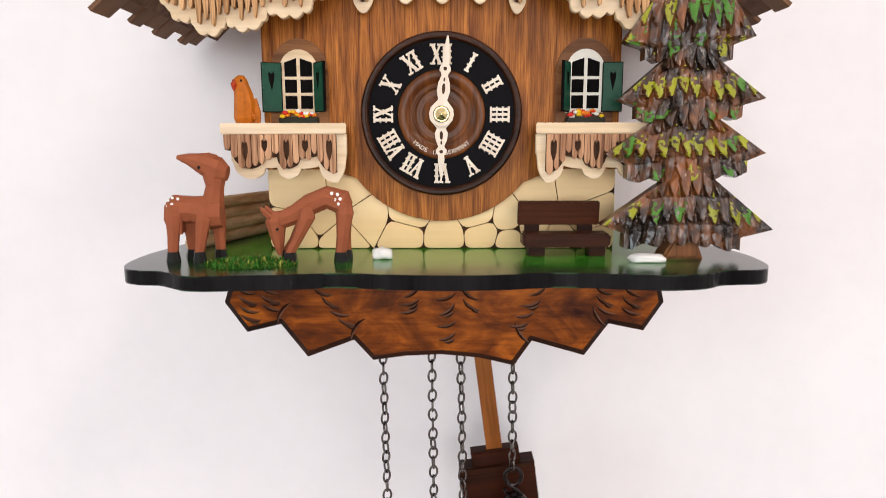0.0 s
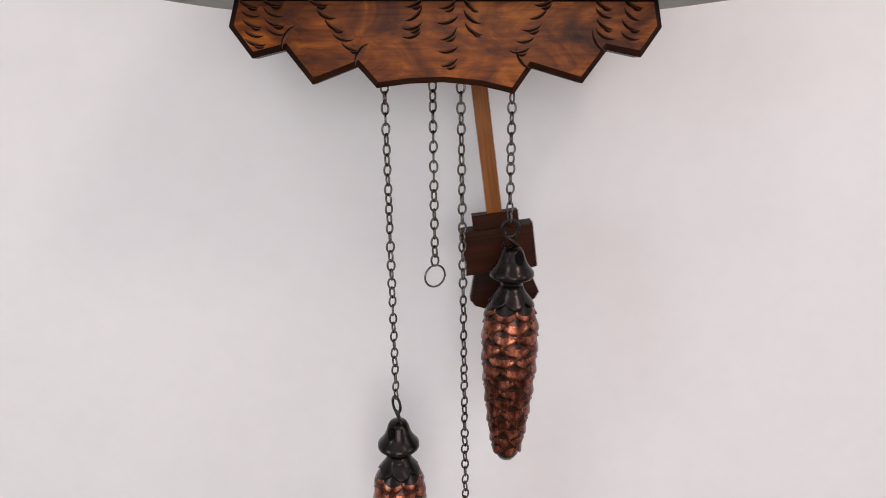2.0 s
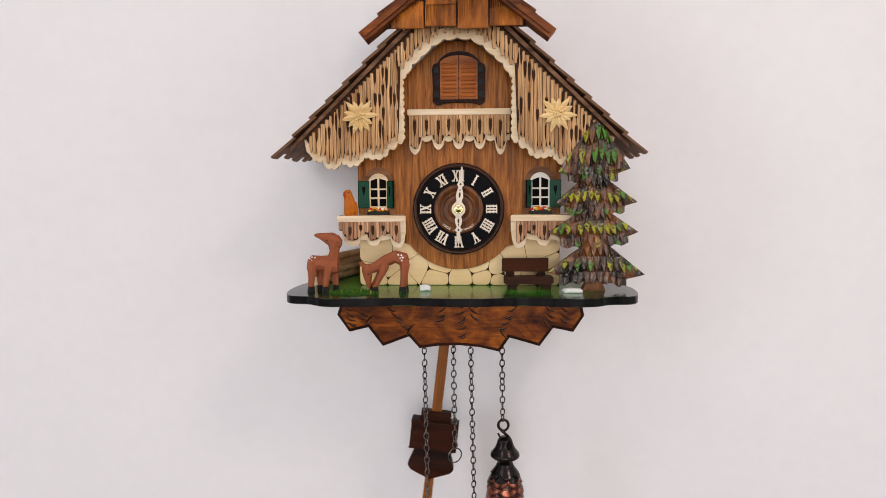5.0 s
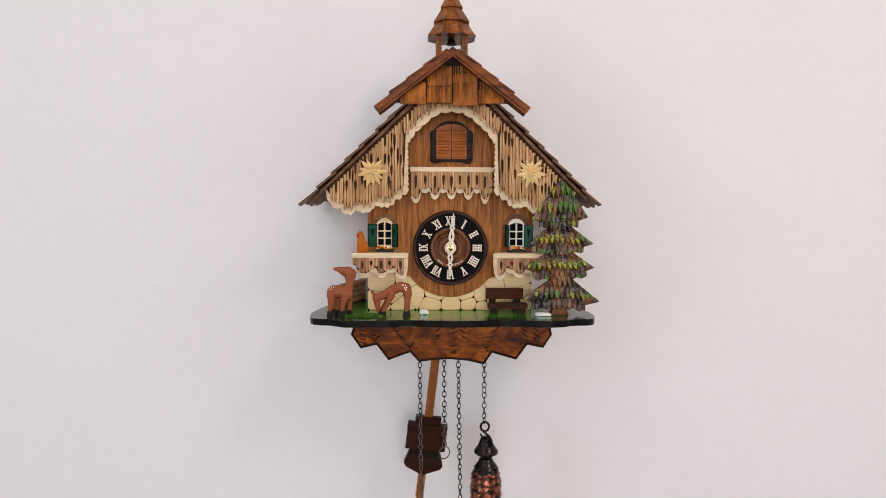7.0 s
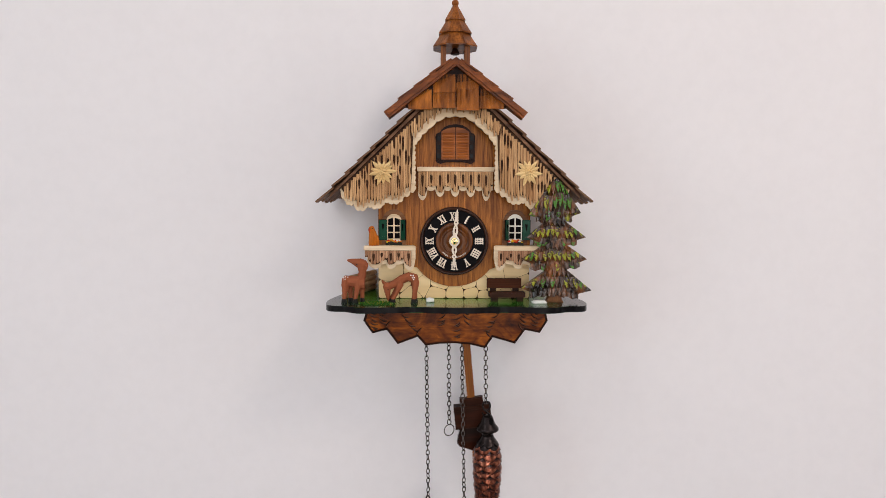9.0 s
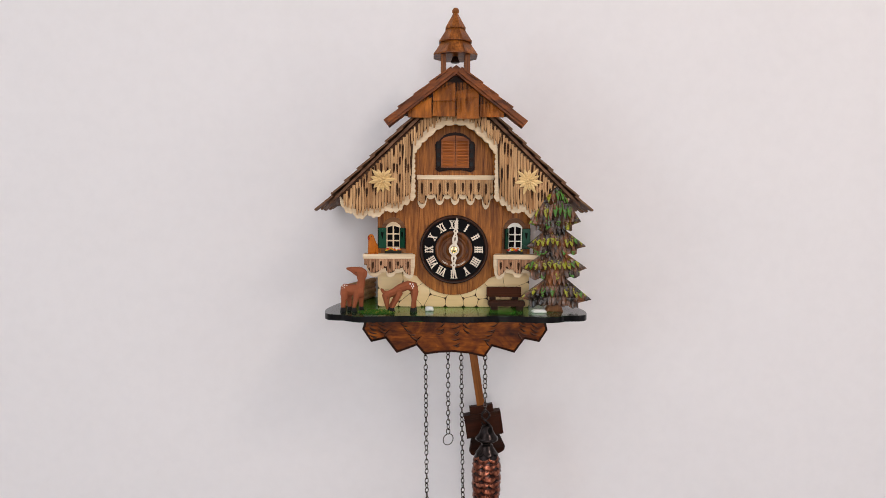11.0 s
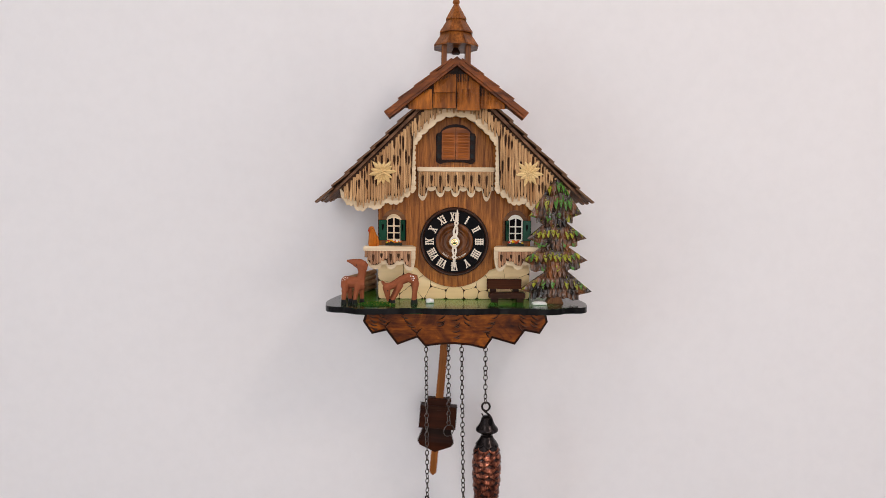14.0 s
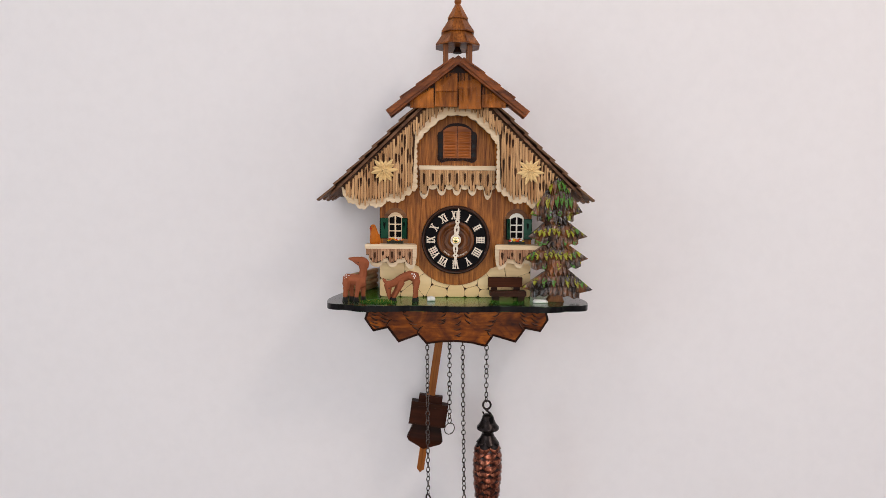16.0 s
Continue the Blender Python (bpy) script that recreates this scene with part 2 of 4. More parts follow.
def part(name, bm, mat, parent=None, label="", smooth=False, kind=""):
    """Links a bmesh, given in millimetres of the place, as one mesh object under its parent."""
    mesh = bpy.data.meshes.new(name)
    bmesh.ops.recalc_face_normals(bm, faces=bm.faces)
    bm.transform(Matrix.Scale(MM, 4))
    if smooth:
        for f in bm.faces:
            f.smooth = True
    bm.to_mesh(mesh)
    bm.free()
    for one in (mat if isinstance(mat, (list, tuple)) else [mat]):
        mesh.materials.append(one)
    ob = new(name, mesh)
    if parent is not None:
        ob.parent = parent
        if parent.type == "EMPTY":
            ob.matrix_parent_inverse = Matrix.Translation(-parent.location)
    return tagged(ob, label, "", "", kind)


def thing(name, at, label, category, group="", kind=""):
    ob = new(name)
    ob.empty_display_size = 0.01
    ob.location = [v * MM for v in at]
    return tagged(ob, label, category, group, kind)


def prism(bm, pts, y0, y1, bevel=0.0, mat=0, front=None):
    """A board with the outline pts (x, z), from y0 at its front to y1."""
    a = [bm.verts.new((x, y0, z)) for x, z in pts]
    c = [bm.verts.new((x, y1, z)) for x, z in pts]
    faces = [bm.faces.new(a), bm.faces.new(c[::-1])]
    n = len(pts)
    for i in range(n):
        faces.append(bm.faces.new((a[i], c[i], c[(i + 1) % n], a[(i + 1) % n])))
    for f in faces:
        f.material_index = mat
    if front is not None:
        faces[0].material_index = front
    if bevel:
        bm.normal_update()
        bmesh.ops.bevel(bm, geom=list(faces[0].edges), offset=bevel, segments=2, affect="EDGES", clamp_overlap=True)
    return faces


def box(bm, x0, x1, y0, y1, z0, z1, bevel=0.0, m=None, mat=0):
    r = bmesh.ops.create_cube(bm, size=1.0)
    vs = r["verts"]
    for v in vs:
        v.co = Vector(((x0 + x1) / 2 + v.co.x * (x1 - x0), (y0 + y1) / 2 + v.co.y * (y1 - y0), (z0 + z1) / 2 + v.co.z * (z1 - z0)))
    fs = {f for v in vs for f in v.link_faces}
    for f in fs:
        f.material_index = mat
    if m is not None:
        bmesh.ops.transform(bm, matrix=m, verts=vs)
    if bevel:
        bmesh.ops.bevel(bm, geom=list({e for f in fs for e in f.edges}), offset=bevel, segments=2, affect="EDGES", clamp_overlap=True)


def lathe(bm, profile, centre, axis="z", n=48, mat=0, smooth=True):
    """Turns a profile of (radius, height) round an axis through centre; axis y runs towards the wall."""
    rings = []
    for r, h in profile:
        ring = []
        for i in range(n):
            a = 2 * math.pi * i / n
            p = (r * math.cos(a), r * math.sin(a), h) if axis == "z" else (r * math.cos(a), h, r * math.sin(a))
            ring.append(bm.verts.new(Vector(p) + Vector(centre)))
        rings.append(ring)
    for a, c in zip(rings, rings[1:]):
        for i in range(n):
            f = bm.faces.new((a[i], a[(i + 1) % n], c[(i + 1) % n], c[i]))
            f.smooth, f.material_index = smooth, mat
    for ring in (rings[0], rings[-1]):
        bm.faces.new(ring).material_index = mat


def torus(bm, centre, R, r, m=Matrix(), nu=16, nv=8, sx=1.0, mat=0):
    """A ring in the x-z plane, drawn out along z by sx."""
    rows = []
    for i in range(nu):
        a = 2 * math.pi * i / nu
        row = []
        for j in range(nv):
            c = 2 * math.pi * j / nv
            q = R + r * math.cos(c)
            z = q * math.sin(a) + (sx - 1) * R * math.sin(a)
            row.append(bm.verts.new(Vector(centre) + m @ Vector((q * math.cos(a), r * math.sin(c), z))))
        rows.append(row)
    for i in range(nu):
        for j in range(nv):
            f = bm.faces.new((rows[i][j], rows[(i + 1) % nu][j], rows[(i + 1) % nu][(j + 1) % nv], rows[i][(j + 1) % nv]))
            f.smooth, f.material_index = True, mat


def loft(bm, stations, n=8, mat=0):
    """A closed body through stations of (centre, half width, half height, direction); flat facets."""
    rings = []
    for c, w, h, d in stations:
        d = Vector(d).normalized()
        side = d.cross(Vector((0, 1, 0)))
        side = side.normalized() if side.length > 1e-4 else Vector((1, 0, 0))
        deep = d.cross(side).normalized()
        rings.append([bm.verts.new(Vector(c) + side * h * math.cos(2 * math.pi * (i + 0.5) / n) + deep * w * math.sin(2 * math.pi * (i + 0.5) / n)) for i in range(n)])
    for a, c in zip(rings, rings[1:]):
        for i in range(n):
            bm.faces.new((a[i], a[(i + 1) % n], c[(i + 1) % n], c[i])).material_index = mat
    bm.faces.new(rings[0]).material_index = mat
    bm.faces.new(rings[-1]).material_index = mat


def smoothed(pts, steps=6):
    """A closed outline rounded by a Catmull-Rom curve."""
    out, n = [], len(pts)
    for i in range(n):
        p = [Vector(pts[(i + k - 1) % n]) for k in range(4)]
        for s in range(steps):
            t = s / steps
            q = 0.5 * (2 * p[1] + (p[2] - p[0]) * t + (2 * p[0] - 5 * p[1] + 4 * p[2] - p[3]) * t * t + (3 * p[1] - p[0] - 3 * p[2] + p[3]) * t ** 3)
            out.append((q.x, q.y))
    return out


def scallops(a, c, count, depth, side=1.0, steps=6):
    """Points along a line from a to c that bulge out in round scallops; depth may be a list."""
    a, c = Vector(a), Vector(c)
    d = c - a
    nrm = Vector((d.y, -d.x)).normalized() * side
    out = []
    for k in range(count):
        dep = depth[k % len(depth)] if isinstance(depth, (list, tuple)) else depth
        for s in range(steps):
            t = s / steps
            out.append(tuple(a + d * (k + t) / count + nrm * dep * math.sin(math.pi * t) ** 0.7))
    return out + [tuple(c)]


def waved(x, knots):
    """Height at x of a line through the knots (x, z): round lobes at the low knots, narrow crests at the high ones."""
    for (xa, za), (xb, zb) in zip(knots, knots[1:]):
        if xa <= x <= xb:
            t = (x - xa) / (xb - xa)
            if za < zb:
                t, lo, hi = 1 - t, za, zb
            else:
                lo, hi = zb, za
            return lo + (hi - lo) * (0.82 * (1 - max(0.0, 1 - (1 - t) ** 2.6) ** (1 / 2.6)) + 0.18 * (1 - t * t * (3 - 2 * t)))
    return knots[0][1] if x < knots[0][0] else knots[-1][1]


# ---- room ----
def setting(name, bm, mat, label, category):
    return tagged(part(name, bm, mat), label, category, "", "structure")


x0, x1, y0, z0, z1 = [v * 1000 for v in ROOM]
bm = bmesh.new()
box(bm, x0 - 100, x1 + 100, WALL_Y * 1000, WALL_Y * 1000 + 100, z0, z1)
setting("wall_north", bm, M_WALL, "smooth off-white painted wall behind the clock", "wall")
# unseen floor, kept pale so that it reflects light under the clock
bm = bmesh.new()
box(bm, x0 - 100, x1 + 100, y0 - 100, WALL_Y * 1000 + 100, z0 - 100, z0)
setting("floor", bm, M_FLOOR, "plain unseen wooden floor boards, pale to bounce light upwards", "floor")
bm = bmesh.new()
box(bm, x0 - 100, x1 + 100, y0 - 100, WALL_Y * 1000 + 100, z1, z1 + 100)
setting("ceiling", bm, M_WALL, "plain white painted ceiling of the room", "ceiling")


def wall_with_window(name, at, along, lo, hi, w0, w1, h0, h1):
    """A side wall (along y) or the rear wall (along x), unseen, with one window opening added for a fill lamp."""
    bm = bmesh.new()
    for a, c, e, f in ((lo, w0, z0, z1), (w1, hi, z0, z1), (w0, w1, z0, h0), (w0, w1, h1, z1)):
        if along == "y":
            box(bm, min(at, at + math.copysign(100, at)), max(at, at + math.copysign(100, at)), a, c, e, f)
        else:
            box(bm, a, c, at - 100, at, e, f)
    setting(name, bm, M_WALL, "plain white painted wall out of view with an added window opening", "wall")


wall_with_window("wall_east", x1, "y", y0, WALL_Y * 1000, -1900, -500, -150, 1050)
wall_with_window("wall_west", x0, "y", y0, WALL_Y * 1000, -2300, -1100, -400, 900)
wall_with_window("wall_south", y0, "x", x0, x1, -600, 1100, -500, 900)

# ---- the clock ----
clock = thing("cuckoo_clock", (0, 85, -20), "brown wooden chalet cuckoo clock with shingle roof on the wall", "cuckoo clock")

# case: hollow box of boards behind the front panel
bm = bmesh.new()
box(bm, -79, -73, 6, 84, -60, 62)
box(bm, 73, 79, 6, 84, -60, 62)
box(bm, -73, 73, 78, 84, -60, 120)
part("case", bm, M_PANEL, clock, "brown stained side and back boards")

# front panel: gable above, round lobe below the dial
lobe = [(-78.9, -24), (-52, -24)]
lobe += [(47.5 * math.cos(radians(a)), 47.5 * math.sin(radians(a))) for a in range(216, 326, 5)]
lobe += [(52, -24), (78.9, -24), (78.9, 70), (12, 128), (-12, 128), (-78.9, 70)]
bm = bmesh.new()
prism(bm, lobe, 3, 5.9, 0.3)
part("front_panel", bm, M_PANEL, clock, "golden brown oak panel with vertical grain")

# plinth of cream stones, each with rounded corners, on a dark ground
plinth_bm = bmesh.new()
box(plinth_bm, -79, 79, 5.95, 8.5, -60.4, -22)
plinth = part("plinth", plinth_bm, M_BURNT_SHADE, clock, "dark scorched joints between the stones")


def clipped(poly, p, d):
    """The part of a convex polygon on the side of p against the direction d."""
    out = []
    for i, a in enumerate(poly):
        c = poly[(i + 1) % len(poly)]
        da, dc = (a - p).dot(d), (c - p).dot(d)
        if da <= 0:
            out.append(a)
        if da * dc < 0:
            out.append(a + (c - a) * da / (da - dc))
    return out


SEEDS = [(-63, -34), (-42, -33), (-34, -45.5), (-46, -56), (-67, -53), (-55, -45), (-17.5, -54), (-15, -44.6), (1, -55), (19.5, -54),
         (17, -44.6), (30, -46.5), (31, -57), (44, -36), (61, -33), (42, -50), (54, -56), (66, -46), (70, -57)]
for i, s in enumerate(SEEDS):
    s = Vector(s)
    cell = [Vector(v) for v in ((-78.8, -60.2), (78.8, -60.2), (78.8, -22.5), (-78.8, -22.5))]
    for j, o in enumerate(SEEDS):
        if i != j:
            o = Vector(o)
            d = (o - s).normalized()
            cell = clipped(cell, (o + s) / 2 - d * 0.2, d)
    mid = sum(cell, Vector((0, 0))) / len(cell)
    pts = []
    for k, c in enumerate(cell):
        a, e = cell[k - 1], cell[(k + 1) % len(cell)]
        q = c + (a - c) * min(0.32, 3.0 / max((a - c).length, 0.1))
        r = c + (e - c) * min(0.32, 3.0 / max((e - c).length, 0.1))
        for t in (0, 0.33, 0.67, 1):
            pts.append(tuple(q * (1 - t) ** 2 + c * 2 * t * (1 - t) * 0.9 + (q + r) * t * (1 - t) * 0.1 + r * t * t))
    bm = bmesh.new()
    prism(bm, pts, 4.5, 5.94, 0.25)
    part("stone", bm, M_STONE, plinth)

# base board with a waved front
FRONT = [(-126, -32), (-121.5, -43), (-114, -47.5), (-106.5, -48.5), (-100.5, -52.5), (-93, -58), (-84, -59), (-72, -57.5), (-57, -56), (-38, -53), (-20, -56),
         (0, -58), (18, -57.3), (36, -54), (47, -53), (66, -56), (82, -58.5), (93, -57), (99.5, -54), (104.5, -50), (112, -48.5), (120, -47.5), (126, -42), (129.5, -30)]
outline = [(-92, 84), (-106, 70), (-117, 46), (-124, 16), (-127.5, -10)] + FRONT + [(130.5, -10), (126, 14), (118, 46), (106, 70), (92, 84)]
outline = [(x * 1.013, y) for x, y in smoothed(outline, 8)[:-8]] + [(91, 84), (58, 84), (58, 7), (-58, 7), (-58, 84)]
bm = bmesh.new()
a = [bm.verts.new((x, y, -60.5)) for x, y in outline]
c = [bm.verts.new((x, y, -66.3)) for x, y in outline]
top = bm.faces.new(a)
low = bm.faces.new(c)
for i in range(len(a)):
    f = bm.faces.new((a[i], a[i - 1], c[i - 1], c[i]))
    f.material_index = 1
low.material_index = 2
bmesh.ops.bevel(bm, geom=list(top.edges) + list(low.edges), offset=0.5, segments=2, affect="EDGES")
base = part("base_board", bm, [M_LAWN, M_RIM, M_PLATE], clock, "waved base board, black edge and green top")

# carved apron under the base
APRON = [(-88, -66.4), (-92, -79), (-83, -92), (-68.5, -88.5), (-57.5, -103), (-37.5, -95.5), (-29.5, -104.5), (-15, -102.6), (0, -102), (16, -103.5),
         (31, -107), (38.5, -96), (61, -102.5), (71, -88.5), (86, -91.5), (94, -79), (91, -66.4)]
bm = bmesh.new()
prism(bm, APRON, -23.2, -12, 0.0, 1, 0)
front = [f for f in bm.faces if f.material_index == 0]
bm.normal_update()
made = bmesh.ops.inset_region(bm, faces=front, thickness=2.5, depth=0.0, use_even_offset=True)
for f in made["faces"]:
    f.material_index = 1
for v in front[0].verts:
    v.co.y = -25.0
apron = part("apron", bm, [M_ORANGE, M_EDGE], clock, "orange-brown carved apron with dark bevelled edges")


def gouge(bm, x, z, size, turn):
    """A crescent cut: a thin raised-lip sliver, its highlight and shade put into two colours."""
    m = Matrix.Translation((x, -25.0, z)) @ Matrix.Rotation(radians(turn), 4, "Y")
    n = 8
    up, dn, rdg = [], [], []
    for i in range(n + 1):
        a = math.pi * (0.1 + 0.8 * i / n)
        w = math.sin(math.pi * i / n)
        cx, cz = size * math.cos(a), -size * 0.42 * math.sin(a)
        up.append(bm.verts.new(m @ Vector((cx, 0.05, cz + 0.7 * w + 0.02))))
        rdg.append(bm.verts.new(m @ Vector((cx, -1.05 * w - 0.02, cz))))
        dn.append(bm.verts.new(m @ Vector((cx, 0.05, cz - 1.0 * w - 0.02))))
    # upper face takes the painted highlight, lower face the painted shade
    for i in range(n):
        bm.faces.new((up[i], up[i + 1], rdg[i + 1], rdg[i]))
        bm.faces.new((rdg[i], rdg[i + 1], dn[i + 1], dn[i])).material_index = 1


bm = bmesh.new()
for x, zs, turn, dx in ((-82, (-68.5, -72.5, -76.5, -80.5, -84), 15, 0.4), (-72, (-68, -72, -76, -79.5), 10, 0.2), (-53, (-68, -73, -77.5, -82, -86), 20, 3.4), (-13, (-68, -73, -77.5, -81), -25, -0.4),
                        (1, (-69, -75, -81, -87, -92.5), -25, 0.2), (12, (-69, -74, -79), 35, 0.6), (42, (-68, -73, -78, -83, -87), -20, -2.4),
                        (68, (-68.5, -72.5, -77, -81), 22, 0.6), (81, (-68.5, -73, -77.5, -81.5), 20, -0.2)):
    for k, z in enumerate(zs):
        gouge(bm, x + dx * k, z, 4.4 + 0.8 * random.random(), turn + random.uniform(-14, 14))
        if k % 2 == 0:
            gouge(bm, x + dx * k + 1.2, z - 2.2, 2.6, turn + random.uniform(-10, 20))
for x, z, turn in ((-67, -85.5, 125), (-36, -92.5, 125), (37, -92.8, 55), (69.5, -85.6, 55)):
    gouge(bm, x + (1.6 if x < 0 else -1.6), z + 1.6, 6.0, turn)
part("carved_cut", bm, [M_GOUGE_LIGHT, M_EDGE], apron, "rows of crescent gouge cuts with coloured-in highlight and shade", False, "stuff")

# ---- dial ----
bm = bmesh.new()
lathe(bm, [(35.6, 2.9), (35.6, 0.6), (35.0, -1.6), (34.3, -2.0), (33.7, -1.2), (33.3, -1.6), (32.7, -1.5), (32.2, -0.1), (31.8, 1.2)], (0, 0, 0), "y", 96)
dial = part("dial", bm, M_DARK, clock, "round black dial with a brown turned rim")
bm = bmesh.new()
lathe(bm, [(32.1, 2.9), (32.1, 0.1), (19.4, 0.1), (19.2, 2.9)], (0, 0, 0), "y", 96, 0, False)
part("numeral_ring", bm, M_BLACK, dial, "matt black chapter ring")
bm = bmesh.new()
lathe(bm, [(19.2, 2.9), (19.2, -0.3), (18.6, -0.6), (14.0, -0.2), (13.3, 0.9), (12.5, -0.9), (11.6, -0.7), (10.8, 0.8), (9.8, -0.6), (8.9, 0.6), (8.0, -0.4), (2, -0.3)], (0, 0, 0), "y", 96)
part("dial_centre", bm, M_CENTRE, dial, "brown turned centre with rings")

STROKES = {"I": 2.2, "V": 4.4, "X": 4.6}


def numeral(text):
    """Roman numeral of slim bars with serifs and cross ticks, 7.8 high, upright at the origin."""
    bm = bmesh.new()
    h, w = 3.9, 0.62
    total = sum(STROKES[c] for c in text)
    x = -total / 2

    def bar(xa, za, xb, zb, half):
        d = Vector((xb - xa, zb - za)).normalized()
        n = Vector((-d.y, d.x)) * half
        p, q = Vector((xa, za)), Vector((xb, zb))
        prism(bm, [tuple(p + n), tuple(q + n), tuple(q - n), tuple(p - n)], -0.75 - 0.01 * random.random(), 0.2)

    for c in text:
        adv = STROKES[c]
        mid = x + adv / 2
        if c == "I":
            bar(mid, -h, mid, h, w)
            ends = (mid,), (mid,)
            for z in (1.3, -1.3):
                bar(mid - 1.15, z, mid + 1.15, z, 0.3)
        elif c == "V":
            bar(mid - 1.6, h, mid, -h, 0.68)
            bar(mid + 1.6, h, mid, -h, 0.42)
            bar(mid - 1.0, 0.6, mid + 1.0, 0.6, 0.28)
            ends = (mid - 1.6, mid + 1.6), (mid,)
        else:
            bar(mid - 1.6, h, mid + 1.6, -h, 0.68)
            bar(mid + 1.6, h, mid - 1.6, -h, 0.42)
            bar(mid - 1.2, 0, mid + 1.2, 0, 0.3)
            ends = (mid - 1.6, mid + 1.6), (mid - 1.6, mid + 1.6)
        for xs, z in zip(ends, (h, -h)):
            for e in xs:
                bar(e - 1.05, z, e + 1.05, z, 0.42)
                bar(e - 1.05, z * 0.97 - 0.2, e - 0.85, z * 1.02 + 0.45, 0.25)
                bar(e + 0.85, z * 0.97 - 0.2, e + 1.05, z * 1.02 + 0.45, 0.25)
        x += adv
    return bm


for k, text in enumerate(("XII", "I", "II", "III", "IIII", "V", "VI", "VII", "VIII", "IX", "X", "XI")):
    bm = numeral(text)
    bm.transform(Matrix.Rotation(radians(30 * k), 4, "Y") @ Matrix.Translation((0, 0, 25.6)))
    part("numeral", bm, M_HANDS, dial, "cream Roman numeral " + text)

# lettering on the lower arc of the centre
letters = bmesh.new()
for k, ch in enumerate("MADE IN GERMANY"):
    if ch == " ":
        continue
    curve = bpy.data.curves.new("letter", "FONT")
    curve.body, curve.align_x, curve.size, curve.extrude = ch, "CENTER", 2.7, 0.06
    tmp = bpy.data.objects.new("letter", curve)
    scene.collection.objects.link(tmp)
    bpy.context.view_layer.update()
    me = bpy.data.meshes.new_from_object(tmp)
    bpy.data.objects.remove(tmp)
    ang = (k - 7) * 6.1
    me.transform(Matrix.Rotation(radians(-ang), 4, "Y") @ Matrix.Translation((0, -0.72, -17.6)) @ Matrix.Rotation(radians(90), 4, "X"))
    letters.from_mesh(me)
    bpy.data.meshes.remove(me)
part("lettering", letters, M_HANDS, dial, "small pale lettering MADE IN GERMANY")


def hand(name, length, turn, y, label):
    """Carved hand: boss, pierced loops and a tapering point."""
    bm = bmesh.new()
    half = [(5.4, 0), (4.9, 2.6), (3.2, 4.6), (2.0, 6.0), (2.9, length * 0.30), (2.5, length * 0.40), (1.4, length * 0.50), (1.7, length * 0.53),
            (2.5, length * 0.56), (2.3, length * 0.61), (1.3, length * 0.645), (1.5, length * 0.70), (1.0, length * 0.88), (0.55, length * 0.97), (0.2, length)]
    pts = half + [(-x, z) for x, z in reversed(half)] + [(-4.9, -2.4), (-3.0, -4.5), (0, -5.4), (3.0, -4.5), (4.9, -2.4)]
    prism(bm, pts, y, y + 0.7, 0.15)
    # piercings, dark inlays in the loops
    for zc, w, h in ((length * 0.33, 0.75, length * 0.07), (length * 0.585, 0.8, 0.8), (length * 0.445, 0.4, 0.9)):
        prism(bm, [(w * math.cos(i * math.pi / 6), zc + h * math.sin(i * math.pi / 6)) for i in range(12)], y - 0.03, y + 0.1, 0, 1)
    bm.transform(Matrix.Rotation(radians(turn), 4, "Y"))
    return part(name, bm, [M_HANDS, M_BURNT_SHADE], clock, label)


hand("hour_hand", 27.5, 180.5, -2.4, "cream carved hour hand pointing to six")
hand("minute_hand", 33.0, 5.0, -3.6, "cream carved minute hand pointing to twelve")
bm = bmesh.new()
lathe(bm, [(3.6, -3.6), (3.6, -4.1), (3.2, -4.2), (3.1, -4.6)], (0, 0, 0), "y", 32)
lathe(bm, [(3.0, -4.2), (2.9, -4.9), (0.4, -6.2), (0.2, -6.25)], (0, 0, 0), "y", 8, 0, False)
part("hand_nut", bm, M_BRASS, clock, "faceted brass hand nut")

# ---- fringes: cream scalloped board, dark layer as shade in the gaps, tan strips ----


SLOT = ((0.13, 0.0), (0.0, 0.45), (0.09, 0.8), (0.25, 1.0), (0.55, 0.95), (0.78, 0.62), (0.93, 0.25), (1.0, 0.0))


def strips(bm, joints, slots, top_of, foot_of, y0, y1, gap=0.36, reach=1.0, tips=(4.5, 8.0)):
    """Upright slats with pointed feet between the joints; heart-topped slots (top, foot, half width) lie on the joints."""

    def profile(cuts, hi, lo):
        rows = [(hi, 0.0)]
        for a, c, w in cuts:
            if a < hi - 0.3 and c > lo + 0.2:
                rows += [(a + (c - a) * u, w * k) for u, k in SLOT]
            elif a >= hi - 0.3 and c > lo + 0.2 and c < hi - 3:
                rows = [(hi, w)] + [(hi + (c - hi) * u, w * k) for u, k in SLOT[4:]]
        return rows + [(lo, 0.0)]

    for k, (x, x_next) in enumerate(zip(joints, joints[1:])):
        xa, xb = x + gap / 2, x_next - gap / 2
        mid = (xa + xb) / 2
        t, f = top_of(mid), foot_of(mid) + reach * ((0.0, 3.2, 0.8, 4.6, 1.4, 2.6)[k % 6] + random.uniform(-0.5, 0.5))
        if t - f > 2.5:
            tip = min(random.uniform(*tips), (t - f) * 0.4)
            lo = f + tip
            pts = [(xa + w, z) for z, w in profile(slots[k], t, lo)]
            pts += [(xa + (mid - xa) * 0.35, f + tip * 0.45), (xa + (mid - xa) * 0.62, f + 0.5), (mid, f), (xb - (xb - mid) * 0.38, f + 0.5), (xb - (xb - mid) * 0.35, f + tip * 0.45)]
            pts += [(xb - w, z) for z, w in reversed(profile(slots[k + 1], t, lo))]
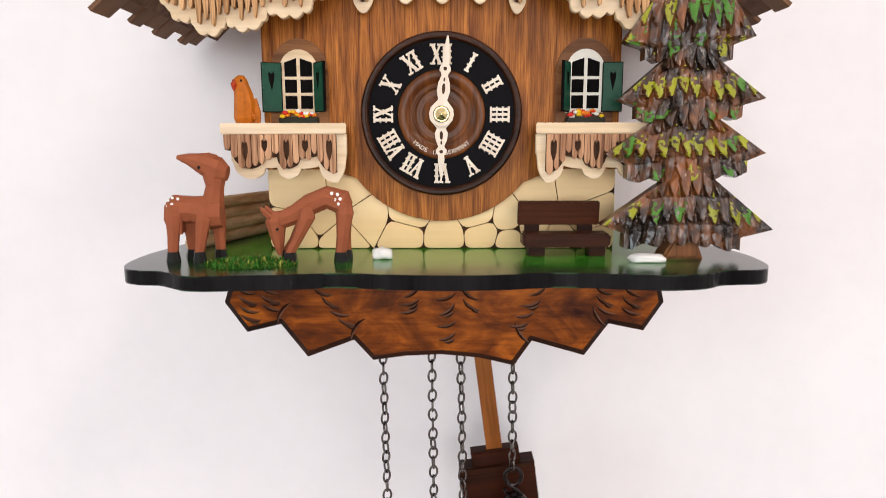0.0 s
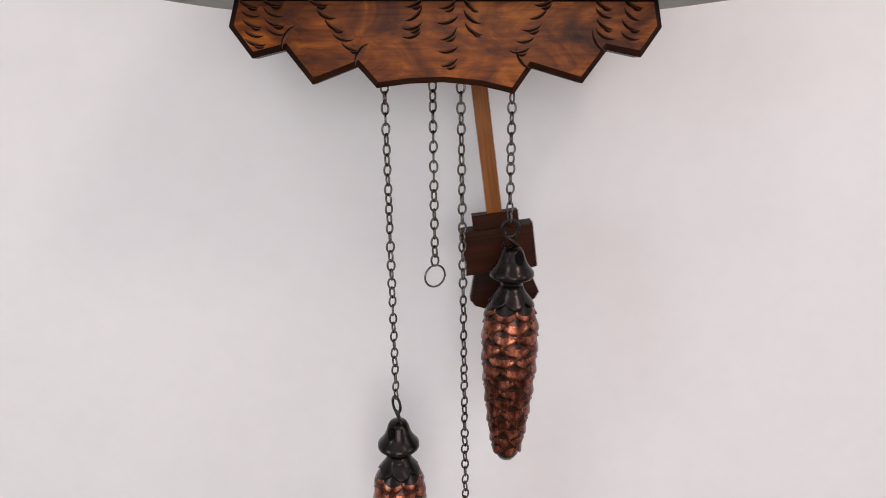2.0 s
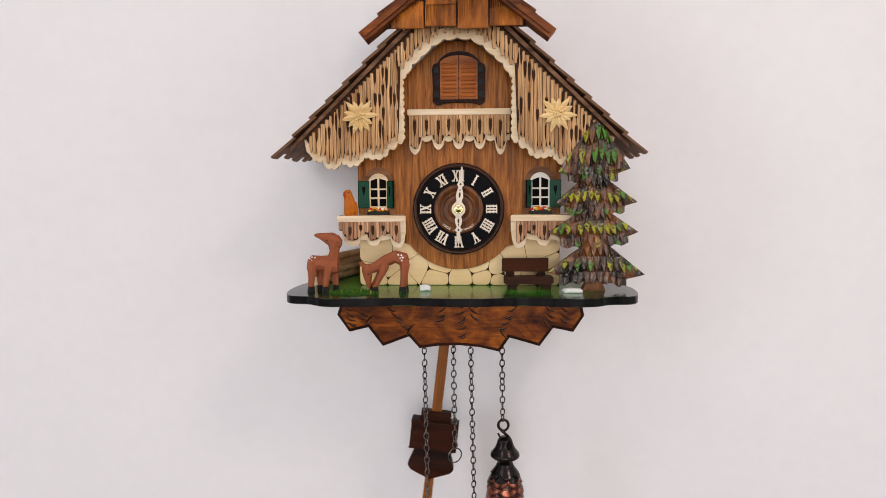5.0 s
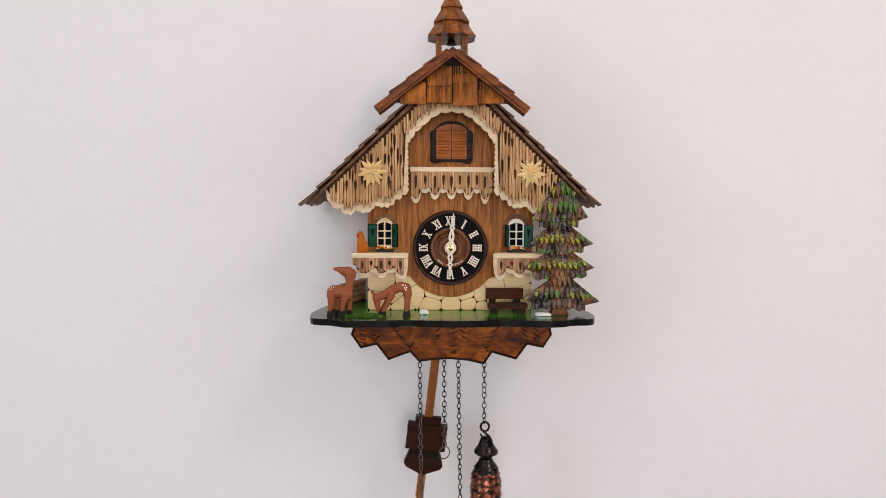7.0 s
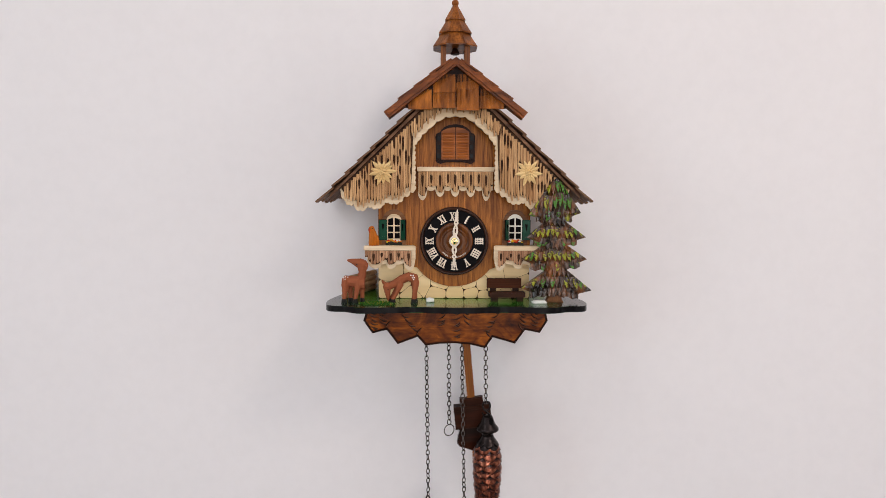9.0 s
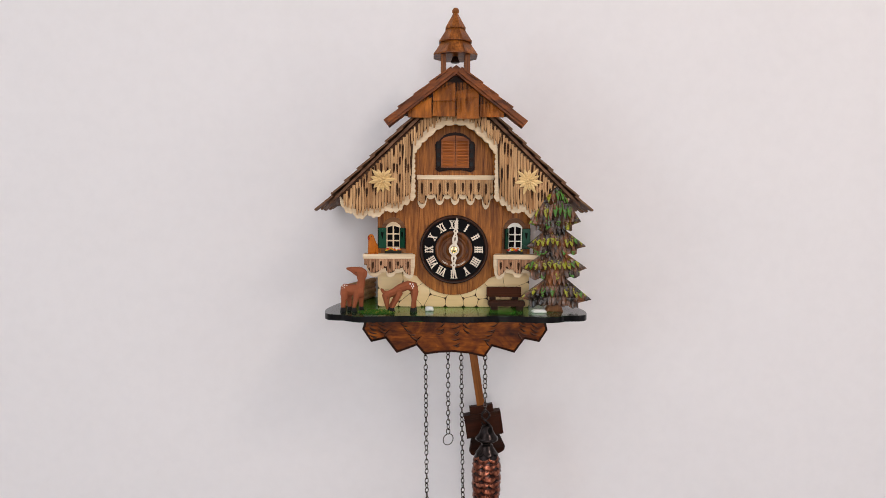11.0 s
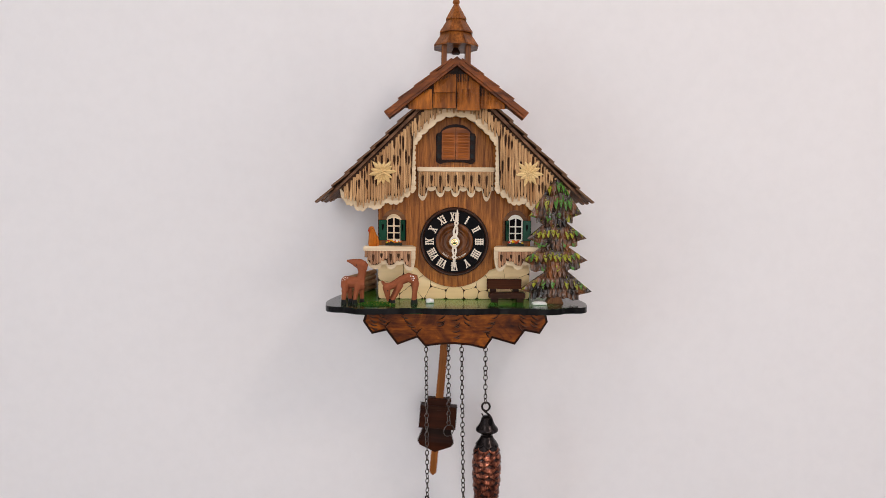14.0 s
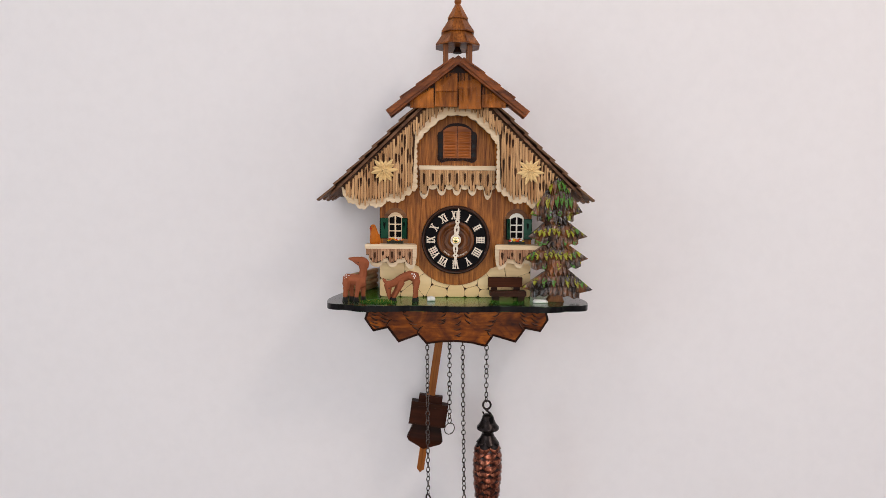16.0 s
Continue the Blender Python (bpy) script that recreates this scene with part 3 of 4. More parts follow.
            prism(bm, pts, y0 - 0.35 * random.random(), y1)


def roof_line(x):
    """The height of the roof's underside above x."""
    return 38.0 + (131.0 - abs(x)) * 0.96


EAVE = [(41, 52), (45, 49.5), (52, 45), (60.5, 38.2), (70.5, 41), (80.3, 33), (87.5, 37.5), (94.3, 31.2), (102, 38), (105.5, 36.6), (110, 41), (115, 52)]


def gable_fringe(s):
    """One side of the gable: s is -1 for one side and 1 for the other."""
    arch = [(0, 126.5), (10, 125.5), (19, 120.5), (27, 113), (33.5, 107.5), (38, 100.5), (41, 97)]
    pts = [(0, 150)]
    for a, c in zip(arch, arch[1:]):
        pts += scallops(a, c, 1, 1.3, 1, 5)[:-1]
    pts += scallops((41, 97), (40.5, 52), 9, 1.3, 1, 5)
    pts += [(x / 2, waved(x / 2, EAVE) + 0.9 - 1.7 * abs(math.sin(x * 0.5 * math.pi / 5.6)) ** 0.8) for x in range(83, 231)]
    pts += [(116, roof_line(116) + 0.5)]
    bm = bmesh.new()
    prism(bm, [(s * x, z) for x, z in pts], -16.5, -13.5, 0.25)
    board = part("gable_board", bm, M_CREAM, clock, "cream scalloped gable board")
    arc = ([0, 12, 22, 31, 38, 43.5], [128.5, 127.5, 121.5, 113, 106, 102])
    foot = lambda x: float(np.interp(abs(x), *arc)) if abs(x) < 44 else waved(abs(x), EAVE) + 2.8
    top = lambda x: roof_line(x) - 2.6
    bm = bmesh.new()
    dark = [(x, roof_line(x)) for x in range(0, 117, 4)] + [(x, min(foot(x) + 5.5, roof_line(x) - 0.2)) for x in range(116, -1, -2)]
    prism(bm, [(s * x, z) for x, z in dark], -17.3, -16.55)
    part("scorched_layer", bm, M_BURNT_SHADE, board)
    bm = bmesh.new()
    joints = [0.3]
    while joints[-1] < 111:
        x = joints[-1] + random.uniform(2.5, 3.5)
        joints.append(44.1 if joints[-1] < 44 and x > 42.4 else x)
    slots = []
    for x in joints:
        z, row = top(x) + random.uniform(-7, 5), []
        while z - 9 > foot(x) + 4:
            h = min(random.uniform(9.5, 17), z - foot(x) - 4.5)
            if random.random() < 0.62:
                row.append((z, z - h, random.uniform(0.75, 1.1)))
            z -= h + random.uniform(2.5, 8)
        slots.append(row)
    strips(bm, joints, slots, top, foot, -19.0, -17.2)
    if s < 0:
        bm.transform(Matrix.Diagonal((-1, 1, 1, 1)))
    part("icicle_fringe", bm, M_TAN, board, "tan icicle-shaped slats with slots", False, "stuff")


gable_fringe(-1)
gable_fringe(1)


def edelweiss(x, z):
    """Thirteen ridged petals of two lengths round a heart of small knobs."""
    bm = bmesh.new()
    lathe(bm, [(4.6, -18.7), (4.6, -20.8), (3.4, -21.7), (0.3, -22.0)], (x, 0, z), "y", 20)
    flower = part("edelweiss", bm, M_PETAL, clock, "carved cream edelweiss flower")
    for k in range(13):
        a = 360 / 13 * k + 8 + random.uniform(-5, 5)
        ln = random.uniform(13.6, 15.0) if k % 2 else random.uniform(10.5, 12.5)
        m = Matrix.Translation((x, -20.6 - 0.3 * (k % 2), z)) @ Matrix.Rotation(radians(a), 4, "Y")
        bm = bmesh.new()
        rim = [(0.8, 0.14), (1.7, 0.36), (2.1, 0.55), (1.6, 0.74), (0.75, 0.9)]
        q = [(0, 0.0, 0)] + [(w, 0.0, ln * t) for w, t in rim] + [(0, 0.1, ln)] + [(-w, 0.0, ln * t) for w, t in reversed(rim)]
        v = [bm.verts.new(m @ Vector(p)) for p in q]
        tops = [bm.verts.new(m @ Vector(p)) for p in ((0, -1.3, ln * 0.2), (0, -1.0, ln * 0.55), (0, -0.7, ln * 0.8))]
        low = bm.verts.new(m @ Vector((0, 0.7, ln * 0.5)))
        near = [0, 0, 1, 1, 2, 2, 2, 2, 1, 1, 0, 0]
        for i in range(12):
            j = (i + 1) % 12
            a1, a2 = near[i], near[j]
            bm.faces.new((v[i], v[j], tops[a2]))
            if a1 != a2:
                bm.faces.new((v[i], tops[a2], tops[a1]))
            bm.faces.new((v[j], v[i], low))
        bmesh.ops.recalc_face_normals(bm, faces=list(bm.faces))
        part("petal", bm, M_PETAL, flower)
    for k in range(9):
        a, r = 2.4 * k, 1.15 * math.sqrt(k)
        bm = bmesh.new()
        bmesh.ops.create_icosphere(bm, subdivisions=1, radius=1.25, matrix=Matrix.Translation((x + r * math.cos(a), -22.2, z + r * math.sin(a))))
        part("flower_knob", bm, M_PETAL, flower)


edelweiss(-72.8, 70)
edelweiss(73, 70)


def balcony(name, a, c, zt, front, knots, tan, slot_at, band=(0, 0), depth=(2.6, 11.5), back=2.9):
    """Rail, scalloped board whose lower edge follows the knots, and a slotted fringe before it; band: what the board shows beside the fringe."""
    bm = bmesh.new()
    box(bm, a, c, front, back, zt - 4.5, zt, 0.4)
    for v in bm.verts:
        if v.co.y > front + 5:
            v.co.x += 3.6 if band[0] and v.co.x < (a + c) / 2 else -3.6 if band[1] and v.co.x > (a + c) / 2 else 0
    bal = part(name, bm, M_CREAM, clock, "cream rail with brown icicle fringe and scalloped edge")
    bm = bmesh.new()
    n = 110
    lo, hi = (a + 3.6, c - 0.3) if band[1] else (a + 0.3, c - 3.6) if band[0] else (a + 1.0, c - 1.0)
    xs = [lo + (hi - lo) * i / n for i in range(n + 1)]
    prism(bm, [(lo, zt - 4.55)] + [(x, waved(x, knots)) for x in xs] + [(hi, zt - 4.55)], front + 2.2, front + 4.2, 0.25)
    if band != (0, 0):
        e = lo if band[1] else hi - 2.0
        box(bm, e, e + 2.0, front + 4.3, back, zt - 15, zt - 4.6, 0.2)
    part("scalloped_board", bm, M_CREAM, bal)
    bm = bmesh.new()
    xa, xc = a + 1.2 + band[0], c - 1.2 - band[1]
    xs = [xa + (xc - xa) * i / n for i in range(n + 1)]
    # dark sheet that colours the shade between and behind the slats
    prism(bm, [(xa, zt - 4.6)] + [(x, min(waved(x, knots) + 4.4, zt - 6)) for x in xs] + [(xc, zt - 4.6)], front + 1.5, front + 2.15)
    part("scorched_layer", bm, M_BURNT_SHADE, bal)
    knobs = [xa] + list(slot_at) + [xc]
    joints, slots = [], []

    def foot(x):
        near = min(abs(x - q) for q in slot_at)
        return min(waved(x, knots) + 2.6 + 0.55 * min(near, 4.0), zt - 9)

    for k, (p, q) in enumerate(zip(knobs, knobs[1:])):
        steps = max(1, round((q - p) / 2.7))
        for i in range(steps):
            joints.append(p + (q - p) * i / steps)
            d = random.uniform(-0.6, 0.6)
            low_end = max(zt - 4.6 - depth[1] + d, max(foot(p - 1.4), foot(p + 1.4)) + 3.3)
            slots.append([(zt - 4.6 - depth[0] + d, low_end, min(1.2, (q - p) / steps * 0.5))] if i == 0 and k else [])
    joints.append(xc)
    slots.append([])

    bm = bmesh.new()
    strips(bm, joints, slots, lambda x: zt - 4.6, foot, front + 0.3, front + 1.45, 0.28, 0.28, (1.0, 2.2))
    part("icicle_fringe", bm, tan, bal, "brown icicle-shaped slats with slots", False, "stuff")
    return bal


SCALLOP = [(-92, -18), (-87.6, -20), (-80.3, -27.4), (-74.5, -22.8), (-69, -22.4), (-64.5, -27.4), (-59.5, -23.2), (-51.4, -21.2), (-45, -29.2), (-40.2, -17)]
SLOTS = [-82, -73.8, -64.6, -56.8, -46.8]
balcony("balcony", -92, -39.5, -4.2, -18, SCALLOP, M_TAN2, SLOTS, (0, 3.2))
balcony("balcony", 39.3, 92, -4.2, -18, [(-x, z) for x, z in reversed(SCALLOP)], M_TAN2, [-x for x in reversed(SLOTS)], (3.2, 0))
GABLE_KNOTS = [(-38, 53), (-33, 42.0), (-28, 54.5), (-24.5, 51.5), (-19.8, 55), (-15, 45.6), (-10.5, 54), (-7.4, 51.5), (-4, 54), (0.5, 45.8), (5, 54), (8.4, 51.5), (12, 54),
               (16.5, 45.6), (21, 55), (24.6, 51.5), (28, 54.5), (32, 41.6), (36.5, 52), (40, 54)]
balcony("gable_balcony", -38.5, 40.2, 76, -6.5, GABLE_KNOTS, M_TAN, [-33, -24, -15, -7, 0.5, 8.5, 16.5, 24.5, 32], (0, 0), (2.5, 16.0))


# ---- windows ----
def arch_pts(cx, w, z0, zs, zt, n=10):
    """Outline with upright sides up to zs and an arch up to zt."""
    pts = [(cx - w, z0), (cx + w, z0), (cx + w, zs)]
    pts += [(cx + w * math.cos(math.pi * i / n), zs + (zt - zs) * math.sin(math.pi * i / n)) for i in range(1, n)]
    return pts + [(cx - w, zs)]


def window(cx, mat, label, angles):
    bm = bmesh.new()
    prism(bm, arch_pts(cx, 12.8, -4.5, 18, 32.8, 14), 1.6, 3.2, 0.4)
    win = part("window", bm, M_ARCH, clock, label)
    bm = bmesh.new()
    prism(bm, arch_pts(cx, 8.4, 0.8, 19, 28.0, 14), 0.7, 1.7, 0.2)
    part("window_frame", bm, mat, win)
    for i in (0, 1):
        for k, (za, zb) in enumerate(((2.6, 8.2), (9.5, 15.1), (16.4, 22.4))):
            xa = cx - 6.0 + i * 6.8
            xb = xa + 5.2
            pts = [(xa, za), (xb, za), (xb, zb), (xa, zb)]
            if k == 2:
                pts = [(xa, za), (xb, za), (xb, zb + (0.0 if i else 1.8)), (xa, zb + (1.8 if i else 0.0))]
            bm = bmesh.new()
            prism(bm, pts, 0.45, 0.8)
            part("pane", bm, M_PANE, win)
    for s, ang in zip((-1, 1), angles):
        bm = bmesh.new()
        prism(bm, [(0, 1.4), (8.0, 1.4), (8.0, 21.8), (0, 21.8)], -1.2, 0.2, 0.3)
        prism(bm, [(-0.35, 1.0), (8.35, 1.0), (8.35, 22.2), (-0.35, 22.2)], -0.85, 0.35, 0, 1)
        prism(bm, [(4.1 + 1.5 * x, 16 + 1.9 * z) for x, z in ((0, -3.2), (0.75, -0.6), (0.9, 0.7), (0.45, 1.1), (0, 0.6), (-0.45, 1.1), (-0.9, 0.7), (-0.75, -0.6))], -1.28, -1.0, 0, 1)
        for z in (3.8, 19.6):
            box(bm, 1.0, 7.2, -1.5, -1.1, z - 0.7, z + 0.7)
        m = Matrix.Rotation(radians(-ang), 4, "Z")
        if s < 0:
            m = Matrix.Diagonal((-1, 1, 1, 1)) @ m
        bm.transform(Matrix.Translation((cx + s * 7.6, 0.2, 0)) @ m)
        part("shutter", bm, [M_GREEN, M_PANE], win, "green shutter with a heart cut-out")
    bm = bmesh.new()
    box(bm, cx - 8.5, cx + 8.5, -3.5, 1.5, -4.9, -1.0, 0.5)
    flower_box = part("flower_box", bm, M_LEAF, win, "flower box with red and yellow blossoms")
    for k in range(4):
        bm = bmesh.new()
        for j in range(7):
            x = cx + random.uniform(-7, 7)
            rr = random.uniform(0.8, 1.35)
            bmesh.ops.create_icosphere(bm, subdivisions=1, radius=rr, matrix=Matrix.Translation((x, random.uniform(-3.8, -1.5), random.uniform(-1.0, 1.6) - 0.02 * (x - cx) ** 2)) @ Matrix.Diagonal((1.2, 1, 0.8, 1)))
        part("blossom", bm, FLOWERS[k], flower_box, ("red", "yellow", "white", "orange")[k] + " painted blossoms", True)


window(-62.5, M_CREAM, "arched cream window with open green shutters", (18, 52))
window(63.0, M_FRAME_W, "arched white window with open green shutters", (62, 8))

# cuckoo door under the gable
bm = bmesh.new()
half = [(0, 81.4), (5.5, 81.6), (12.2, 80.8), (15.6, 79.4), (18.0, 80.6), (20.2, 82.4), (20.0, 95), (20.5, 107.5), (19.4, 110.4), (16.4, 111.4), (14.5, 114.2), (11.4, 117.0), (7, 119.2), (0, 120.2)]
prism(bm, [(0.6 + x, z) for x, z in half] + [(0.6 - x, z) for x, z in half[-2:0:-1]], 0.8, 3.2, 0.5)
for xa, xb, za, zb in ((-19.2, -14.4, 83.4, 109.4), (15.6, 20.4, 83.4, 109.4), (-14.3, 15.5, 81.6, 83.6)):
    box(bm, xa, xb, -0.9, 0.9, za, zb, 0.7)
door = part("cuckoo_door", bm, M_EDGE, clock, "closed louvred cuckoo door in a dark carved frame")
for s in (-1, 1):
    bm = bmesh.new()
    xa, xb = (-13.7, 0.3) if s < 0 else (0.9, 14.9)
    n = 8
    arc = [(xa + (xb - xa) * i / n, 108.2 + 8.6 * math.sqrt(max(0, 1 - ((xa + (xb - xa) * i / n - 0.5) / 16) ** 2))) for i in range(n, -1, -1)]
    prism(bm, [(xa, 83.9), (xb, 83.9)] + arc, -0.1, 0.85, 0.2)
    box(bm, xa + 1.5, xb - 1.5, -0.2, 0.1, 84.9, 111.6, 0.0)
    for f in bm.faces[-6:]:
        f.material_index = 1
    leaf = part("louvre_leaf", bm, [M_RED, M_EDGE], door)
    for k in range(9):
        bm = bmesh.new()
        z = 86.4 + k * 2.95
        box(bm, xa + 1.6, xb - 1.6, -0.85, 0.0, -1.05, 1.05, 0.0, Matrix.Translation((0, 0, z)) @ Matrix.Rotation(radians(-38), 4, "X"))
        part("slat", bm, M_RED, leaf)
    for z in (87.5, 96.5, 105.5):
        bm = bmesh.new()
        hx = -16.2 if s < 0 else 17.2
        box(bm, hx - 1.7, hx + 1.7, -1.7, -0.7, z - 2.2, z + 2.2, 0.4)
        part("hinge", bm, M_RIM, door)

# ---- roof ----
for s in (-1, 1):
    bm = bmesh.new()
    prof = [(0, 164.5), (125, 44.2), (125, 47.4), (0, 169)]
    prism(bm, [(s * x, z) for x, z in prof], -21.5, 82)
    roof = part("roof_side", bm, M_ROOF, clock, "dark brown shingled roof side")
    mesh = bpy.data.meshes.new("shingle")
    sbm = bmesh.new()
    box(sbm, -11.5, 11.5, -0.5, 0.5, -1.0, 1.0, 0.0)
    bmesh.ops.bevel(sbm, geom=list(sbm.edges), offset=0.15, segments=1, affect="EDGES")
    sbm.transform(Matrix.Scale(MM, 4))
    sbm.to_mesh(mesh)
    sbm.free()
    mesh.materials.append(M_ROOF)
    for row in range(7):
        d = 8.0 + 18.6 * row                      # along the slope from the eave
        y, count = -24.0, 0
        while y < 78:
            w = random.uniform(9, 16)
            w = min(w, 83 - y)
            slip = random.uniform(-1.6, 1.6) + (3.6 * (count % 2) - 1.5 if row == 0 else 0)
            count += 1
            t = d + slip
            cx = 134.0 - t * math.cos(radians(44.2))
            cz = 41.0 + t * math.sin(radians(44.2)) + 2.0
            ob = new("shingle", mesh)
            ob.parent = roof
            m = Matrix.Translation((s * cx * MM, (y + w / 2) * MM, cz * MM)) @ Matrix.Rotation(radians(s * (44.2 - 5.5)), 4, "Y") @ Matrix.Diagonal((1, (w - 0.5), 1, 1))
            ob.matrix_basis = m
            y += w

# hood: half-hipped cap on the roof's point
for s in (-1, 1):
    bm = bmesh.new()
    n = Vector((math.sin(radians(39)), math.cos(radians(39))))
    lo, hi = Vector((69.5, 126.5)), Vector((0, 181))
    prof = [tuple(lo + n * 1.6), tuple(hi), (0, hi.y - 8.5), tuple(lo - n * 6.2)]
    prism(bm, [(s * x, z) for x, z in prof], -33, -17, 2.2)
    hood = part("hood_side", bm, M_RAKE, clock, "glossy brown rake board of the hood")
    for row in range(3):
        for k in range(4 if row else 2):
            t = 32 + 19.0 * row + random.uniform(-1, 1)
            d = (hi - lo).normalized()
            c = lo + d * t + n * 2.0
            bm = bmesh.new()
            box(bm, -13, 13, -6.4, 6.4, -0.9, 0.9, 0.2)
            bm.transform(Matrix.Translation((s * c.x, -23.5 + 13 * k, c.y)) @ Matrix.Rotation(radians(s * 34.5), 4, "Y"))
            part("shingle", bm, M_RAKE, hood)
bm = bmesh.new()
prism(bm, [(-52, 134), (52, 134), (0, 174.3)], -24, -12)
hip = part("hood_front", bm, M_EDGE, clock, "steep shingled front of the hood")
for x0s, x1s, zt, zb, y in ((-22.5, -0.4, 166, 147, -26), (0.4, 22.5, 166, 150, -25.4), (-47, -23.6, 151, 130.5, -27.6), (-22.8, -0.4, 148, 132, -27.4),
                            (0.6, 22.5, 152, 129.5, -29.6), (23.2, 47, 152, 131.5, -27.2)):
    bm = bmesh.new()
    lim = lambda x: 174.2 - abs(x) * 0.775
    prism(bm, [(x0s, zb), (x1s, zb + random.uniform(-0.4, 0.4)), (x1s, min(zt, lim(x1s))), (x0s, min(zt, lim(x0s)))], -0.9, 1.2, 0.3)
    for v in bm.verts:
        v.co.y += y + (v.co.z - zb) * 0.16
    rib = x0s + 0.8
    while rib < x1s - 0.8:
        top = min(zt, lim(rib)) - 0.6
        if top > zb + 2:
            box(bm, rib - 0.3, rib + 0.3, y - 1.06, y + 0.2, zb + 0.6, top)
            for v in bm.verts[-8:]:
                v.co.y += (v.co.z - zb) * 0.16
        rib += random.uniform(0.9, 1.7)
    part("shingle", bm, M_HOOD, hip)

# ---- bell tower ----
TY = 4
bm = bmesh.new()
box(bm, -17, 17, TY - 15, TY + 15, 158, 174, 0.5)
tower = part("bell_tower", bm, M_RAKE, clock, "wooden bell tower with a tiered spire")
for px in (-12, 12):
    for py in (-10, 10):
        bm = bmesh.new()
        box(bm, px - 2.6, px + 2.6, TY + py - 2.6, TY + py + 2.6, 166, 199, 0.3)
        part("post", bm, M_STEEPLE, tower)
for zb, zt, rb, rt in ((196.5, 212, 24.0, 14.2), (210.2, 225.5, 17.8, 8.6), (224.0, 240, 11.0, 2.6)):
    bm = bmesh.new()
    lathe(bm, [(rb - 2, zb + 0.2), (rb, zb), (rb, zb + 1.2), (rt, zt)], (0, 0, 0), "z", 8, 0, False)
    bm.transform(Matrix.Translation((0, TY, 0)) @ Matrix.Rotation(math.pi / 8, 4, "Z"))
    part("spire_tier", bm, M_STEEPLE, tower)
bm = bmesh.new()
bmesh.ops.create_uvsphere(bm, u_segments=20, v_segments=12, radius=3.6, matrix=Matrix.Translation((0, TY, 242.5)))
part("finial", bm, M_ROD, tower, "small pale wooden ball", True)
bm = bmesh.new()
lathe(bm, [(4.4, 191), (4.6, 192), (3.6, 194), (2.6, 196.5), (2.2, 199)], (0, TY, 0), "z", 16)
part("bell", bm, M_EDGE, tower, "small dark bell")

# ---- things on the base board ----
GROUND = -60.5


def figure(name, bm, mats, label, category):
    """A carved figure: one plain mesh."""
    ob = part(name, bm, mats)
    ob.location.x = -0.0004
    return tagged(ob, label, category)


def legs(bm, rows):
    for (xa, za), (xb, yb), w in rows:
        w *= 1.2
        zk = (za + GROUND) / 2
        xk = xa + (xb - xa) * 0.55
        loft(bm, [((xa, yb, za + 3), w * 0.8, w * 1.0, (0, 0, -1)), ((xa, yb, za - 1.5), w * 1.05, w * 1.35, (0, 0, -1)), ((xk, yb, zk), w * 0.8, w * 0.95, (0.05, 0, -1)), ((xb, yb, -56.4), w * 0.75, w * 0.85, (0, 0, -1))], 7)
        loft(bm, [((xb, yb, -56.3), w * 0.8, w * 0.9, (0, 0, -1)), ((xb, yb, GROUND), w * 0.95, w * 1.15, (0, 0, -1))], 7, 1)


def spot(bm, x, y, z, r=0.75):
    bmesh.ops.create_icosphere(bm, subdivisions=2, radius=r, matrix=Matrix.Translation((x, y, z)) @ Matrix.Diagonal((1, 0.35, 1, 1)))
    for f in bm.faces[-80:]:
        f.material_index = 2


Y = -25
bm = bmesh.new()
loft(bm, [((-112.4, Y, -39.5), 2.6, 3.2, (1, 0, 0)), ((-109.5, Y, -39.4), 4.8, 6.4, (1, 0, 0)), ((-102, Y, -39.2), 5.2, 5.6, (1, 0, 0)), ((-95, Y, -40.5), 5.6, 7.2, (1, 0, 0)), ((-89.8, Y, -41), 3.8, 5.6, (1, 0, 0))], 9)
loft(bm, [((-95.5, Y, -44), 4.4, 5.4, (0.1, 0, 1)), ((-93.4, Y, -36), 3.8, 4.4, (0.12, 0, 1)), ((-92.2, Y, -30), 3.4, 3.7, (0.1, 0, 1)), ((-92.0, Y, -24), 4.4, 5.2, (-0.1, 0, 1)), ((-94.5, Y, -19), 3.2, 4.2, (-0.5, 0, 1)), ((-96, Y, -17.0), 1.6, 2.0, (-0.5, 0, 1))], 9)
loft(bm, [((-86.8, Y, -24.6), 2.8, 3.2, (-1, 0, 0.2)), ((-90, Y, -23.4), 4.8, 5.4, (-1, 0, 0.25)), ((-96.5, Y, -20.8), 4.2, 4.6, (-1, 0, 0.25)), ((-102.5, Y, -18.8), 2.3, 2.4, (-1, 0, 0.2)), ((-107, Y, -18.0), 0.8, 0.9, (-1, 0, 0.2))], 9)
for dy in (-2.6, 2.6):
    loft(bm, [((-109.2, Y + dy, -37), 2.2, 3.2, (0.1, 0, -1)), ((-109, Y + dy, -43), 2.8, 4.0, (0.05, 0, -1)), ((-108.2, Y + dy, -49), 2.0, 2.6, (-0.1, 0, -1))], 8)
legs(bm, [((-108.5, -40), (-109.8, -28.5), 2.2), ((-105, -42), (-104.2, -21.5), 2.1), ((-96.5, -42), (-98.8, -28.7), 2.1), ((-93, -42), (-92.5, -21.5), 2.1)])
for sx, sz in ((-110, -35.2), (-108.2, -34.2), (-106, -34.6), (-110.3, -37.6), (-108.6, -36.8), (-110.4, -40)):
    spot(bm, sx, Y - 4.5, sz, 0.62)
bmesh.ops.create_icosphere(bm, subdivisions=1, radius=0.7, matrix=Matrix.Translation((-97.0, Y - 4.0, -22.0)))
for f in bm.faces[-20:]:
    f.material_index = 1
